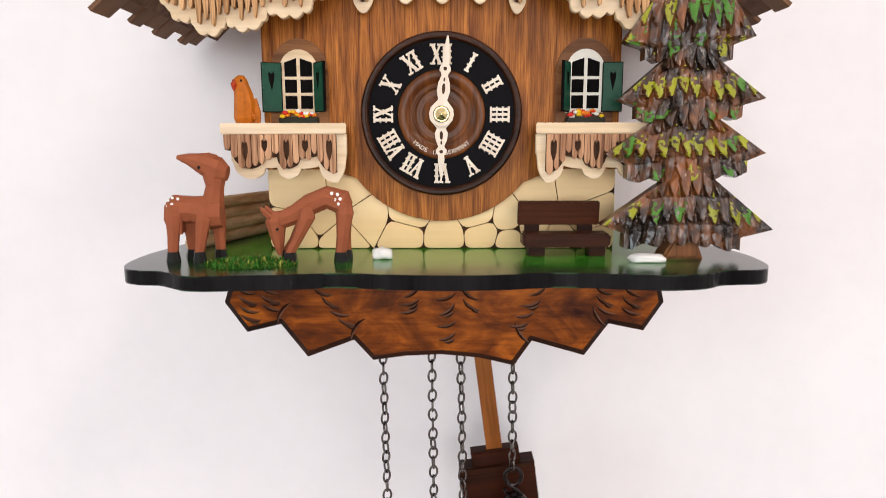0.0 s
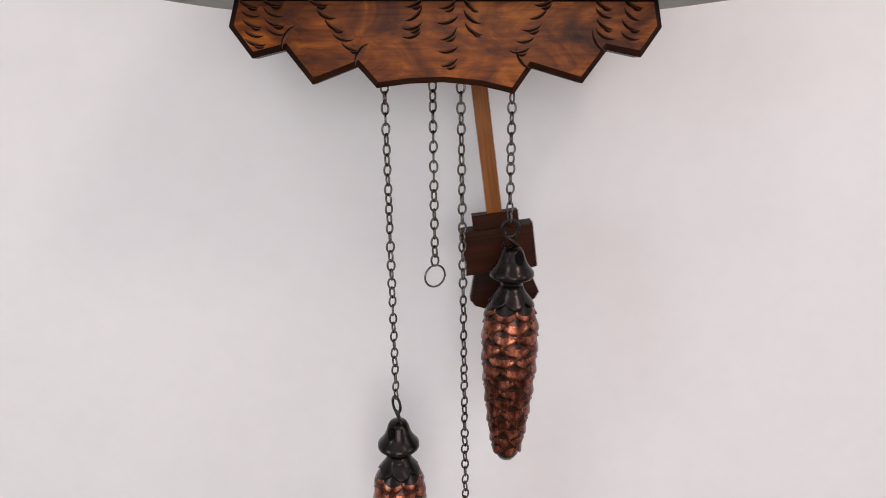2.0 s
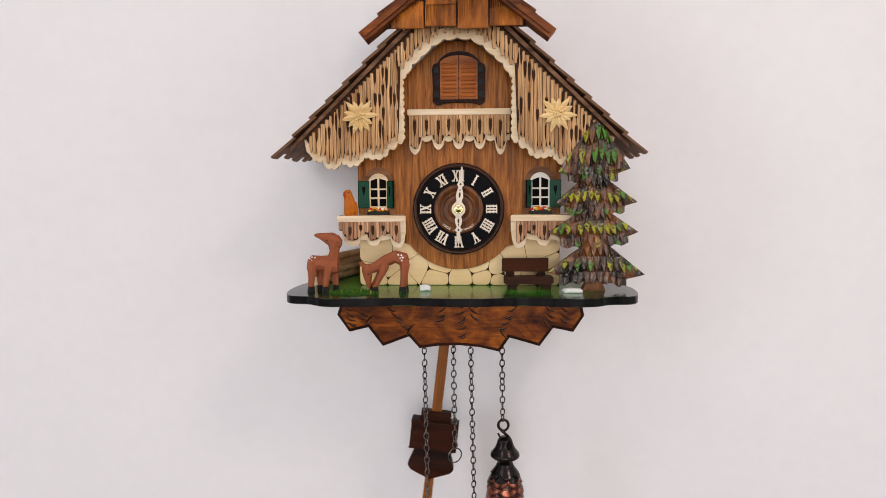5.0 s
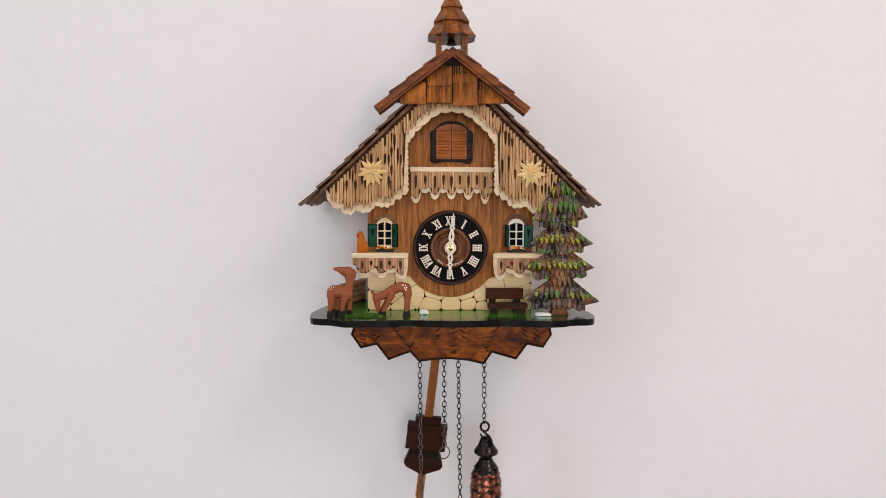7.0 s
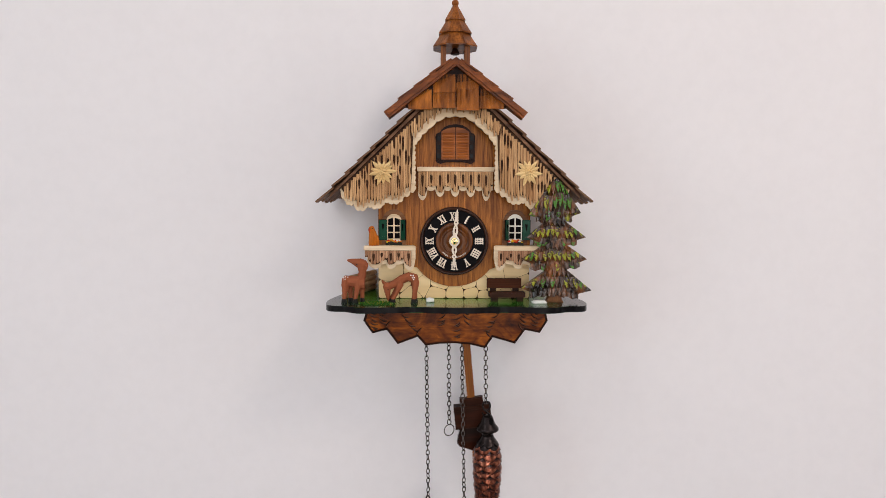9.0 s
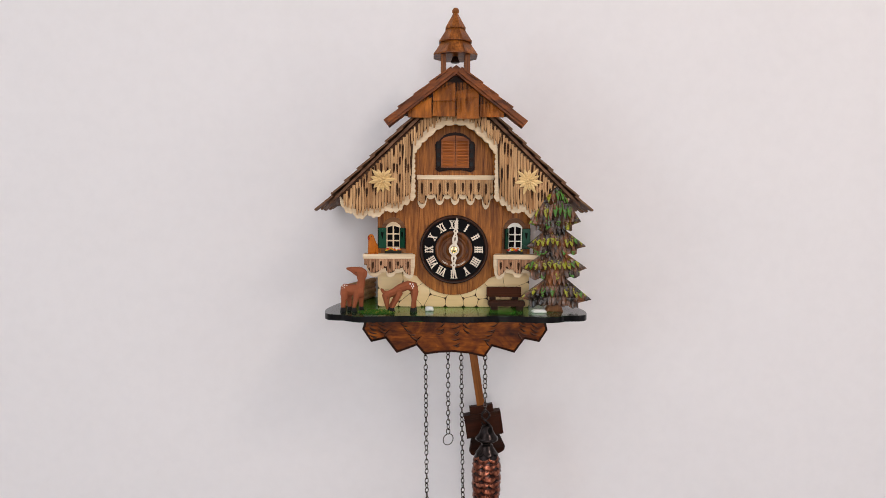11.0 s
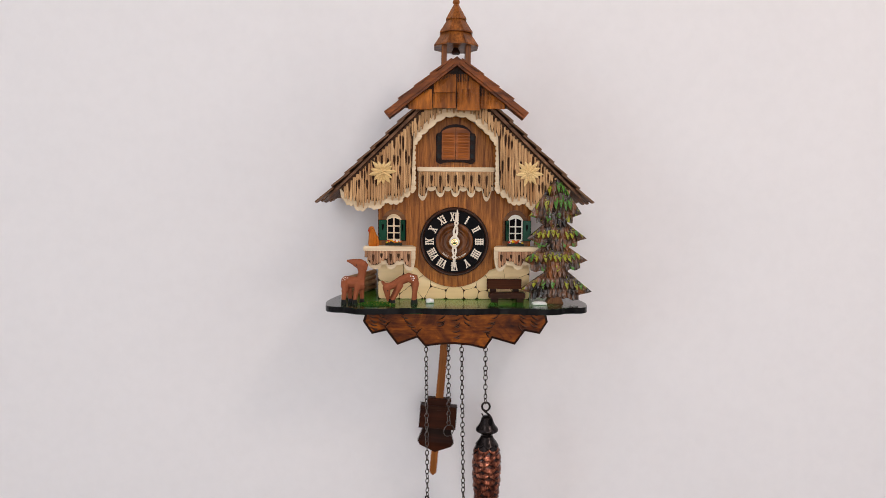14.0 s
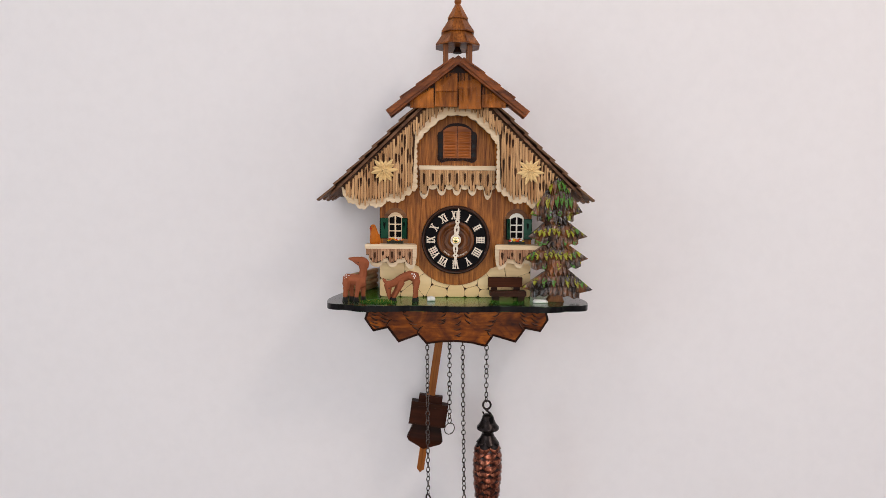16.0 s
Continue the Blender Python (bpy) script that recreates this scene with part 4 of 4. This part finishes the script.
figure("deer_figurine", bm, [M_DEER, M_HOOF, M_WHITE], "carved brown deer with raised head and white spots", "deer figurine")

Y = -27
bm = bmesh.new()
loft(bm, [((-37.0, Y, -38.5), 2.6, 2.6, (-1, 0, 0.5)), ((-39.5, Y, -36.5), 4.4, 5.2, (-1, 0, 0.45)), ((-46, Y, -34.3), 4.8, 4.8, (-1, 0, 0.0)), ((-53, Y, -37.2), 4.7, 4.5, (-1, 0, -0.55)),
          ((-59, Y, -41.2), 4.1, 4.2, (-1, 0, -0.6)), ((-65, Y, -43.6), 3.2, 3.6, (-1, 0, -0.3)), ((-69, Y, -44.2), 2.0, 2.4, (-1, 0, -0.2))], 9)
loft(bm, [((-67.5, Y, -40), 2.2, 2.6, (0.02, 0, -1)), ((-67.4, Y, -44), 3.6, 4.4, (0.03, 0, -1)), ((-67, Y, -49.5), 2.9, 3.2, (0.08, 0, -1)), ((-66.4, Y, -55), 1.7, 1.9, (0.05, 0, -1)), ((-66.2, Y, -58), 0.8, 0.9, (0.05, 0, -1))], 8)
for dy in (-2.4, 2.4):
    loft(bm, [((-69, Y + dy, -42), 1.0, 1.5, (-0.8, 0, 1)), ((-71.2, Y + dy * 1.3, -39.6), 0.9, 1.3, (-0.7, 0, 1)), ((-72.6, Y + dy * 1.5, -37.8), 0.3, 0.3, (-0.7, 0, 1))], 6)
loft(bm, [((-39.5, Y, -36), 4.6, 3.4, (0.05, 0, -1)), ((-39.2, Y, -41.5), 4.4, 3.6, (-0.05, 0, -1)), ((-39.4, Y, -46), 3.6, 2.6, (-0.05, 0, -1))], 9)
legs(bm, [((-38.6, -39), (-40.6, -29.5), 2.3), ((-40, -40), (-39.4, -23.5), 2.2), ((-54, -41), (-61.2, -30.3), 2.2), ((-56, -42), (-64, -23.5), 2.1)])
for sx, sz in ((-43.5, -32.4), (-41.2, -32.8), (-40.2, -34.6), (-42.2, -34.9), (-40.9, -36.6), (-39.6, -37.6)):
    spot(bm, sx, Y - 4.25, sz, 0.72)
bmesh.ops.create_icosphere(bm, subdivisions=1, radius=0.7, matrix=Matrix.Translation((-66.2, Y - 3.2, -47)))
for f in bm.faces[-20:]:
    f.material_index = 1
figure("deer_figurine", bm, [M_DEER, M_HOOF, M_WHITE], "carved brown deer grazing with lowered head, white spots", "deer figurine")

# bird on the balcony rail
Y = -11
bm = bmesh.new()
loft(bm, [((-83.2, Y, -5.0), 2.2, 3.2, (0, 0, 1)), ((-83.0, Y, -2.0), 3.6, 4.4, (0, 0, 1)), ((-82.6, Y, 3.0), 3.9, 4.6, (-0.1, 0, 1)), ((-83.0, Y, 8.0), 3.3, 3.9, (-0.15, 0, 1)), ((-83.8, Y, 11.5), 2.9, 3.3, (-0.1, 0, 1)),
          ((-84.1, Y, 14.0), 2.6, 2.9, (0, 0, 1)), ((-83.9, Y, 15.6), 1.2, 1.4, (0, 0, 1))], 9)
loft(bm, [((-79.8, Y + 1.0, 6.0), 1.2, 2.2, (0.25, 0, -1)), ((-78.6, Y + 1.0, 0.5), 1.5, 2.4, (0.15, 0, -1)), ((-78.2, Y + 1.0, -4.9), 0.9, 1.6, (0, 0, -1))], 7)
loft(bm, [((-85.2, Y - 2.2, 12.6), 1.5, 1.5, (-1, 0, -0.5)), ((-86.2, Y - 2.9, 11.4), 1.3, 1.3, (-0.6, 0, -1)), ((-86.0, Y - 3.2, 9.2), 0.3, 0.3, (0.1, 0, -1))], 8, 1)
for sx in (-83.0, -86.6):
    bmesh.ops.create_icosphere(bm, subdivisions=1, radius=0.55, matrix=Matrix.Translation((sx, Y - 2.6 + (0.9 if sx < -85 else 0), 13.4)))
    for f in bm.faces[-20:]:
        f.material_index = 2
for k in range(7):
    loft(bm, [((-82.6 + 0.7 * k, Y - 3.2 + 0.5 * k, 7.2 - 1.5 * k), 0.5, 0.7, (0.3, 0, -1)), ((-82.0 + 0.7 * k, Y - 3.5 + 0.5 * k, 4.6 - 1.4 * k), 0.6, 0.8, (0.25, 0, -1)), ((-81.5 + 0.6 * k, Y - 3.1 + 0.5 * k, 2.4 - 1.05 * k), 0.2, 0.2, (0.2, 0, -1))], 6)
figure("bird_figurine", bm, [M_BIRD, M_BEAK, M_HOOF], "orange carved bird with red beak on the balcony rail", "bird figurine")

# stacked logs beside the case
pile = thing("log_pile", (-109, 42, GROUND), "stacked pale split logs beside the chalet wall", "log pile")
for row in range(4):
    bm = bmesh.new()
    n = 11
    ra, rb = 3.1 + random.uniform(-0.2, 0.2), 2.9
    cz = GROUND + 3.0 + 5.7 * row
    loft(bm, [((-114.5 + 0.5 * (row % 2) + t * 24.0, 1 + 82 * t, cz), ra * (1 + 0.04 * math.sin(9 * t + row)), ra, (0.29, 1, 0.001)) for t in (0, 0.25, 0.5, 0.75, 1.0)], n)
    part("log", bm, M_LOG, pile)

# grass flock
bm = bmesh.new()
for k in range(1500):
    a, r = random.uniform(0, 2 * math.pi), math.sqrt(random.random())
    x, y = -77 + 18.5 * r * math.cos(a), -33 + 13 * r * math.sin(a) + 0.1 * r
    if -73 < x < -60 and y > -24:
        continue
    h, d = random.uniform(0.4, 2.6) * (1.15 - r * 0.6), random.uniform(0, 6.28)
    p = Vector((x, y, GROUND + 0.05 + random.random() * 1.2 * (1 - r)))
    e = Vector((math.cos(d), math.sin(d), 0)) * random.uniform(0.8, 1.9)
    w = Vector((-math.sin(d), math.cos(d), 0)) * 0.22
    v = [bm.verts.new(q) for q in (p - w, p + w, p + e + Vector((0, 0, h)) + w * 0.6, p + e + Vector((0, 0, h)) - w * 0.6)]
    bm.faces.new(v).material_index = 1 if random.random() < 0.16 else 0
grass = tagged(part("grass_patch", bm, [paint("grass_flock", (0.045, 0.17, 0.02), 0.6, 0.3, 0.5), paint("straw_flock", (0.42, 0.36, 0.07), 0.6)]), "bright green scattered grass flock with yellow straws", "grass", "", "stuff")


def pebble(at, size, seed, label):
    bm = bmesh.new()
    bmesh.ops.create_icosphere(bm, subdivisions=3, radius=1.0)
    for v in bm.verts:
        k = 1 + 0.22 * noise.noise(v.co * 1.6 + Vector((seed, 0, 0))) + 0.06 * noise.noise(v.co * 5)
        p = v.co.normalized()
        q = max(abs(p.x), abs(p.y), abs(p.z)) ** 0.5
        v.co = Vector((p.x * size[0], p.y * size[1], max(p.z, -0.55) * size[2])) * k / q * 0.85
    lowest = min(v.co.z for v in bm.verts)
    bm.transform(Matrix.Translation((at[0], at[1], GROUND - lowest - 0.05)))
    ob = part("pebble", bm, M_ROCK, None, "", True)
    tagged(ob, label, "stone", "white pebbles on the base")


pebble((-25, -22), (5.0, 3.8, 3.2), 1.0, "chunky white painted pebble on the green base")
pebble((84, -30), (8.2, 4.5, 2.2), 7.0, "flat white painted pebble near the fir tree")

# bench
bench = thing("bench", (51, -12, GROUND), "small dark brown wooden bench on the green base", "bench")
bm = bmesh.new()
box(bm, 33.2, 68.6, -10.5, -7.8, -47.6, -37.2, 0.5, Matrix.Translation((0, -8, -42)) @ Matrix.Rotation(radians(6), 4, "X") @ Matrix.Translation((0, 8, 42)))
part("backrest", bm, M_BENCH, bench)
bm = bmesh.new()
box(bm, 34.5, 71.5, -20.5, -8.5, -56.2, -50.4, 0.9)
part("seat", bm, M_BENCH, bench)
for xp, xl in ((36.6, 37.2), (60.0, 63.0)):
    bm = bmesh.new()
    box(bm, xl, xl + 7.0, -17.5, -9, GROUND, -56.1, 0.3)
    part("leg", bm, M_EDGE, bench)
    bm = bmesh.new()
    box(bm, xp, xp + 6.4, -7.7, -4.8, -58, -39, 0.3)
    part("back_post", bm, M_EDGE, bench)

# fir tree carved from a board
fir = thing("fir_tree", (101, -20, GROUND), "carved brown fir tree with green and yellow painted daubs", "ornamental tree")
bm = bmesh.new()
prism(bm, [(92, GROUND), (109.5, GROUND), (107, -54), (104, -46), (97, -46), (95.5, -54)], -24, -13, 1.2)
part("trunk", bm, wood("fir_trunk", (0.10, 0.035, 0.012), (0.27, 0.11, 0.04), 2, 700, 0.42), fir)
TIERS = [((101.5, 64), (74, 27.5), (82, 20.5), (126, 29.5), (117.5, 21)), ((100, 27), (72.5, 4.5), (79.5, -3.5), (131.5, 5), (122.5, -2.5)),
         ((100.5, 3.5), (67.5, -17.5), (76.5, -28), (132.5, -17), (125.5, -25.5)), ((103, -22.5), (66.5, -46.5), (76, -56), (137.5, -48.5), (124.5, -57.5))]
for k, (apex, lt, lj, rt, rj) in enumerate(TIERS):
    cx = (lt[0] + rt[0]) / 2
    y = -20.8 - 0.9 * k
    bm = bmesh.new()
    NU, NV = 100, 64
    grid = []

    def left(v):
        z = apex[1] + (lj[1] - apex[1]) * v
        if z >= lt[1]:
            t = (apex[1] - z) / (apex[1] - lt[1])
            return apex[0] - 0.6 + (lt[0] - apex[0]) * (0.08 * min(1, t * 14) + 0.92 * t), z
        t = (lt[1] - z) / (lt[1] - lj[1])
        return lt[0] + (lj[0] - lt[0]) * min(1.0, t * 2.8), z

    def right(v):
        z = apex[1] + (rj[1] - apex[1]) * v
        if z >= rt[1]:
            t = (apex[1] - z) / (apex[1] - rt[1])
            return apex[0] + 0.6 + (rt[0] - apex[0]) * (0.08 * min(1, t * 14) + 0.92 * t), z
        t = (rt[1] - z) / (rt[1] - rj[1])
        return rt[0] + (rj[0] - rt[0]) * min(1.0, t * 2.8), z

    daub = {}
    faces_of = {}
    for jv in range(NV + 1):
        v = jv / NV
        (xa, za), (xb, zb) = left(v), right(v)
        line = []
        for iu in range(NU + 1):
            u = iu / NU
            x = xa + (xb - xa) * u
            z = za + (zb - za) * u + (3.0 if k == 3 else -0.6) * math.sin(math.pi * u) * v * v + 0.8 * math.sin(u * 31 + k) * v ** 6
            rr = v * 2.8 + 0.35 * noise.noise(Vector((x * 0.11, k * 7.0, 0)))
            r = max(0, math.floor(rr))
            for again in (0, 1):
                sx = (x - cx) / (5.6 - 0.3 * r) * (1.25 - 0.25 * v) + 0.5 * (r % 2) + 0.3 * noise.noise(Vector((r * 5.1, k, z * 0.12)))
                cell = math.floor(sx)
                fx = sx - cell - 0.5
                if not again:
                    rr += 0.55 * abs(2 * fx) ** 1.4
                    r = max(0, math.floor(rr))
            fz = max(0.0, rr - r)
            pick = noise.cell(Vector((cell + 0.5 + 40 * k, r * 3.0 + 0.5, 0.5)))
            e = max(0.0, 1 - 2 * abs(fx))
            amp = 3.7 * (0.75 + 0.35 * pick)
            hgt = amp * fz ** 0.8 * e ** 0.6 if r < 2 or pick > 0.1 else amp * 0.7 * (1 - e)
            hgt += 0.28 * noise.noise(Vector((x * 0.55, z * 0.3, k))) + 1.1 * (1 - (2 * u - 1) ** 2)
            edge = min(1.0, 8 * min(u, 1 - u))
            line.append(bm.verts.new((x, y - hgt * edge, z)))
            tint = 0
            q = abs(pick)
            wanted = (q > 0.2 if k == 0 else r >= 1 and q > (0.15 if r == 1 else 0.4)) if k < 3 else r == 1 and q > 0.4
            if wanted and fz + 0.4 * e + 0.6 * noise.noise(Vector((x * 0.5, z * 0.6, 3.0 + k))) > (0.80 if k == 0 else 0.86 if r == 1 else 0.98):
                tint = (2 if q > 0.75 else 1) if k == 0 or r != 1 else (1 if q > 0.8 else 2)
            daub[line[-1]] = tint
        grid.append(line)
    for ga, gb in zip(grid, grid[1:]):
        for i in range(NU):
            f = bm.faces.new((ga[i], gb[i], gb[i + 1], ga[i + 1]))
            f.material_index = daub[gb[i]]
    rim = grid[0] + [g[-1] for g in grid[1:]] + grid[-1][-2::-1] + [g[0] for g in grid[-2:0:-1]]
    back = [bm.verts.new((v.co.x, y + 6.5, v.co.z)) for v in rim]
    for i in range(len(rim)):
        bm.faces.new((rim[i - 1], rim[i], back[i], back[i - 1]))
    bm.faces.new(back)
    part("branch_tier", bm, [M_FIR, M_DAUB_G, M_DAUB_Y], fir)

# ---- chains, weights, pendulum ----
CHAIN_Y = 12
LINK = bpy.data.meshes.new("link")
lb = bmesh.new()
torus(lb, (0, 0, 0), 1.95, 0.56, Matrix(), 16, 7, 1.56)
lb.transform(Matrix.Scale(MM, 4))
lb.to_mesh(LINK)
lb.free()
LINK.materials.append(M_STEEL)


def chain(top, end, label, ring=False):
    a, c = Vector(top), Vector(end)
    ob = thing("chain", top, label, "chain", "chains of the clock")
    n = max(2, round((c - a).length / 5.1))
    lean = (c - a).to_track_quat("-Z", "Y").to_matrix().to_4x4()
    for k in range(n):
        p = (a + (c - a) * (k + 0.5) / n - a) * MM
        link = new("link", LINK)
        link.parent = ob
        turn = 22 + (90 if k % 2 else 0) + random.uniform(-22, 22)
        link.matrix_basis = Matrix.Translation(p) @ Matrix.Rotation(radians(turn), 4, "Z") @ Matrix.Rotation(radians(random.uniform(-4, 4)), 4, "Y")
    if ring:
        bm = bmesh.new()
        torus(bm, (c.x, c.y, c.z - 6.2), 6.0, 0.55, Matrix.Rotation(radians(28), 4, "Z"), 40, 8)
        part("pull_ring", bm, M_STEEL, ob, "round steel pull ring")
    return ob


chain((-29.5, CHAIN_Y, -62), (-26.5, CHAIN_Y, -277), "dark steel link chain holding the lower weight")
chain((-5.5, CHAIN_Y, -62), (-4.2, CHAIN_Y, -197.5), "dark steel link chain ending in a pull ring", True)
chain((8.0, CHAIN_Y, -62), (15.0, CHAIN_Y, -420), "long loose dark steel link chain")
chain((34.0, CHAIN_Y, -62), (35.0, CHAIN_Y, -174), "short dark steel link chain holding the upper weight")

HX, HZ = 35.6, -177.5
weight = thing("pine_cone_weight", (HX, CHAIN_Y, HZ), "copper-patinated pine cone weight hanging on the chain", "clock weight", "pine cone weights")
bm = bmesh.new()
torus(bm, (HX, CHAIN_Y, HZ), 4.1, 1.1, Matrix(), 28, 8, 1.12)
for v in bm.verts:
    v.co.y = CHAIN_Y + (v.co.y - CHAIN_Y) * 0.6
stem = [((HX - 2.6, CHAIN_Y, HZ - 3.4), 0.7, 1.3), ((HX + 0.6, CHAIN_Y, HZ - 6.5), 0.7, 1.25), ((HX + 4.0, CHAIN_Y, HZ - 9.5), 0.7, 1.15), ((HX + 5.4, CHAIN_Y, HZ - 12.5), 0.7, 1.1), ((HX + 4.0, CHAIN_Y, HZ - 16), 0.7, 1.0)]
loft(bm, [(p, w, h, (0.6, 0, -1)) for p, w, h in stem], 8)
part("hook", bm, M_IRON, weight, "flat dark metal hook", True)
WX = HX + 1.4
bm = bmesh.new()
lathe(bm, [(1.5, -187.2), (4.5, -187.6), (6.0, -190), (7.0, -193.5), (8.6, -197), (10.8, -199.8), (11.9, -201.2), (12.0, -203.2), (11.0, -204.2), (7.2, -205.4), (6.4, -207), (6.2, -209.5)], (WX, CHAIN_Y, 0), "z", 40)
prism(bm, [(WX + 3.1 + 2.0 * math.cos(i * math.pi / 8), -192 + 4.0 * math.sin(i * math.pi / 8)) for i in range(16)], CHAIN_Y - 7.6, CHAIN_Y - 6, 0, 1)
bmesh.ops.create_cone(bm, cap_ends=True, segments=10, radius1=0.8, radius2=0.8, depth=4, matrix=Matrix.Translation((WX - 4.6, CHAIN_Y + 3.4, -187.6)) @ Matrix.Rotation(radians(-30), 4, "Y"))
part("cap", bm, [M_IRON, M_PANE], weight, "blackened bell-shaped cap")
BODY = [(-207, 6.2), (-212, 8.0), (-218, 11.2), (-224, 13.4), (-232, 14.7), (-242, 15.0), (-256, 14.6), (-273, 13.1), (-290, 11.0), (-304, 8.8), (-311.5, 7.4), (-315, 5.0), (-316.2, 1.5)]


def cone_r(z):
    return float(np.interp(-z, [-b[0] for b in BODY], [b[1] for b in BODY]))


bm = bmesh.new()
lathe(bm, [(r - 0.5, z) for z, r in BODY], (WX, CHAIN_Y, 0), "z", 40)
body = part("cone_body", bm, M_IRON, weight)
for row in range(15):
    z = -214.5 - 6.45 * row
    n = 6
    half = math.pi / n * 1.16
    sb = bmesh.new()
    grid = []
    for j in range(7):
        t = j / 6
        line = []
        for i in range(9):
            u = -1 + 2 * i / 8
            zz = z + 5.2 - 10.4 * t * (1 - 0.46 * u * u)
            lift = -0.7 + 1.9 * t ** 1.4 * (1 - 0.5 * u * u)
            r = cone_r(max(zz, -315.5)) + lift
            line.append(sb.verts.new((r * math.sin(half * u), -r * math.cos(half * u), zz - HZ)))
        grid.append(line)
    lip = [sb.verts.new((v.co.x * 0.86, v.co.y * 0.86, v.co.z + 0.2)) for v in grid[-1]]
    grid.append(lip)
    for gi, (ga, gb) in enumerate(zip(grid, grid[1:])):
        for i in range(8):
            f = sb.faces.new((ga[i], gb[i], gb[i + 1], ga[i + 1]))
            f.smooth = gb is not lip
            # darker scale tops and lips: patina plus painted shade under the lip above
            f.material_index = 0 if row < 1 or gb is lip or (row == 1 and gi < 4) else 1 if gi >= 4 or (gi == 3 and 1 < i < 6) else 2 if gi >= 2 else 0
    sb.transform(Matrix.Scale(MM, 4))
    mesh = bpy.data.meshes.new("scale")
    sb.to_mesh(mesh)
    sb.free()
    mesh.materials.append(M_IRON)
    mesh.materials.append(M_COPPER)
    mesh.materials.append(M_PATINA_SHADE)
    for k in range(n):
        ob = new("scale", mesh)
        ob.parent = weight
        ob.matrix_basis = Matrix.Translation(((WX - HX) * MM, 0, 0)) @ Matrix.Rotation(2 * math.pi * (k + 0.5 * (row % 2)) / n + 0.12, 4, "Z")
low = copy_thing(weight, pose(-26.4 * MM, CHAIN_Y * MM, -281.0 * MM, 0, 0, -55))

# pendulum, turning about its hidden pivot
PX, PY, PZ = 2.2, 38.0, 20.0
pendulum = thing("pendulum", (PX, PY, PZ), "swinging wooden pendulum with a dark carved bob", "pendulum")
bm = bmesh.new()
box(bm, PX - 4.3, PX + 4.3, PY - 1.5, PY + 1.5, -180, PZ, 0.3)
part("rod", bm, M_ROD, pendulum)
bm = bmesh.new()
prism(bm, [(PX - 4.0, -232), (PX - 4.0, -261), (PX, -265), (PX + 4.0, -261), (PX + 4.0, -232)], PY - 1.5, PY + 1.5, 0.3)
part("rod_tip", bm, M_ROD, pendulum)
for name, pts, d in (("bob_top", [(-13, -186), (13, -186), (13, -176.5), (-13, -176.5)], 4.0), ("bob_block", [(-20.3, -210), (20.3, -210), (20.3, -184.5), (-20.3, -184.5)], 6.2),
                     ("bob_leaf", [(-15.0, -209.5), (-20, -226), (-17.5, -230), (0, -238), (17.5, -230), (20, -226), (15.0, -209.5)], 4.4)):
    bm = bmesh.new()
    prism(bm, [(PX + x, z) for x, z in pts], PY - d, PY + d, 0.9)
    if name == "bob_leaf":
        for v in bm.verts:
            if v.co.y < PY:
                v.co.y += 1.6 * max(0.0, min(1.0, (v.co.z + 224) / 14)) + 2.0 * max(0.0, (-v.co.z - 229) / 9)
    piece = part(name, bm, M_BOB, pendulum, "dark glossy carved bob piece")
    if name == "bob_block":
        # thin dark bands set just proud of the block's front
        for za, zb, out in ((-187.4, -184.6, 0.25), (-189.4, -188.9, 0.12), (-209.9, -208.9, 0.2)):
            gb = bmesh.new()
            box(gb, PX - 19.6, PX + 19.6, PY - d - out, PY - d + 0.3, za, zb, 0.0, Matrix.Rotation(radians(0.3), 4, "Y"))
            part("groove", gb, M_EDGE, piece)

SWING, PERIOD, RIGHT_AT, LEAN = 8.8, 0.9062, 1.908, 0.6


def motions():
    rows = []
    n = math.ceil(16.0 / (PERIOD / 8))
    for k in range(n + 1):
        t = 16.0 * k / n
        a = LEAN + SWING * math.cos(2 * math.pi * (t - RIGHT_AT) / PERIOD)
        rows.append((t, pose(PX * MM, PY * MM, PZ * MM, 0, -a, 0)))
    walk(pendulum, rows)


motions()
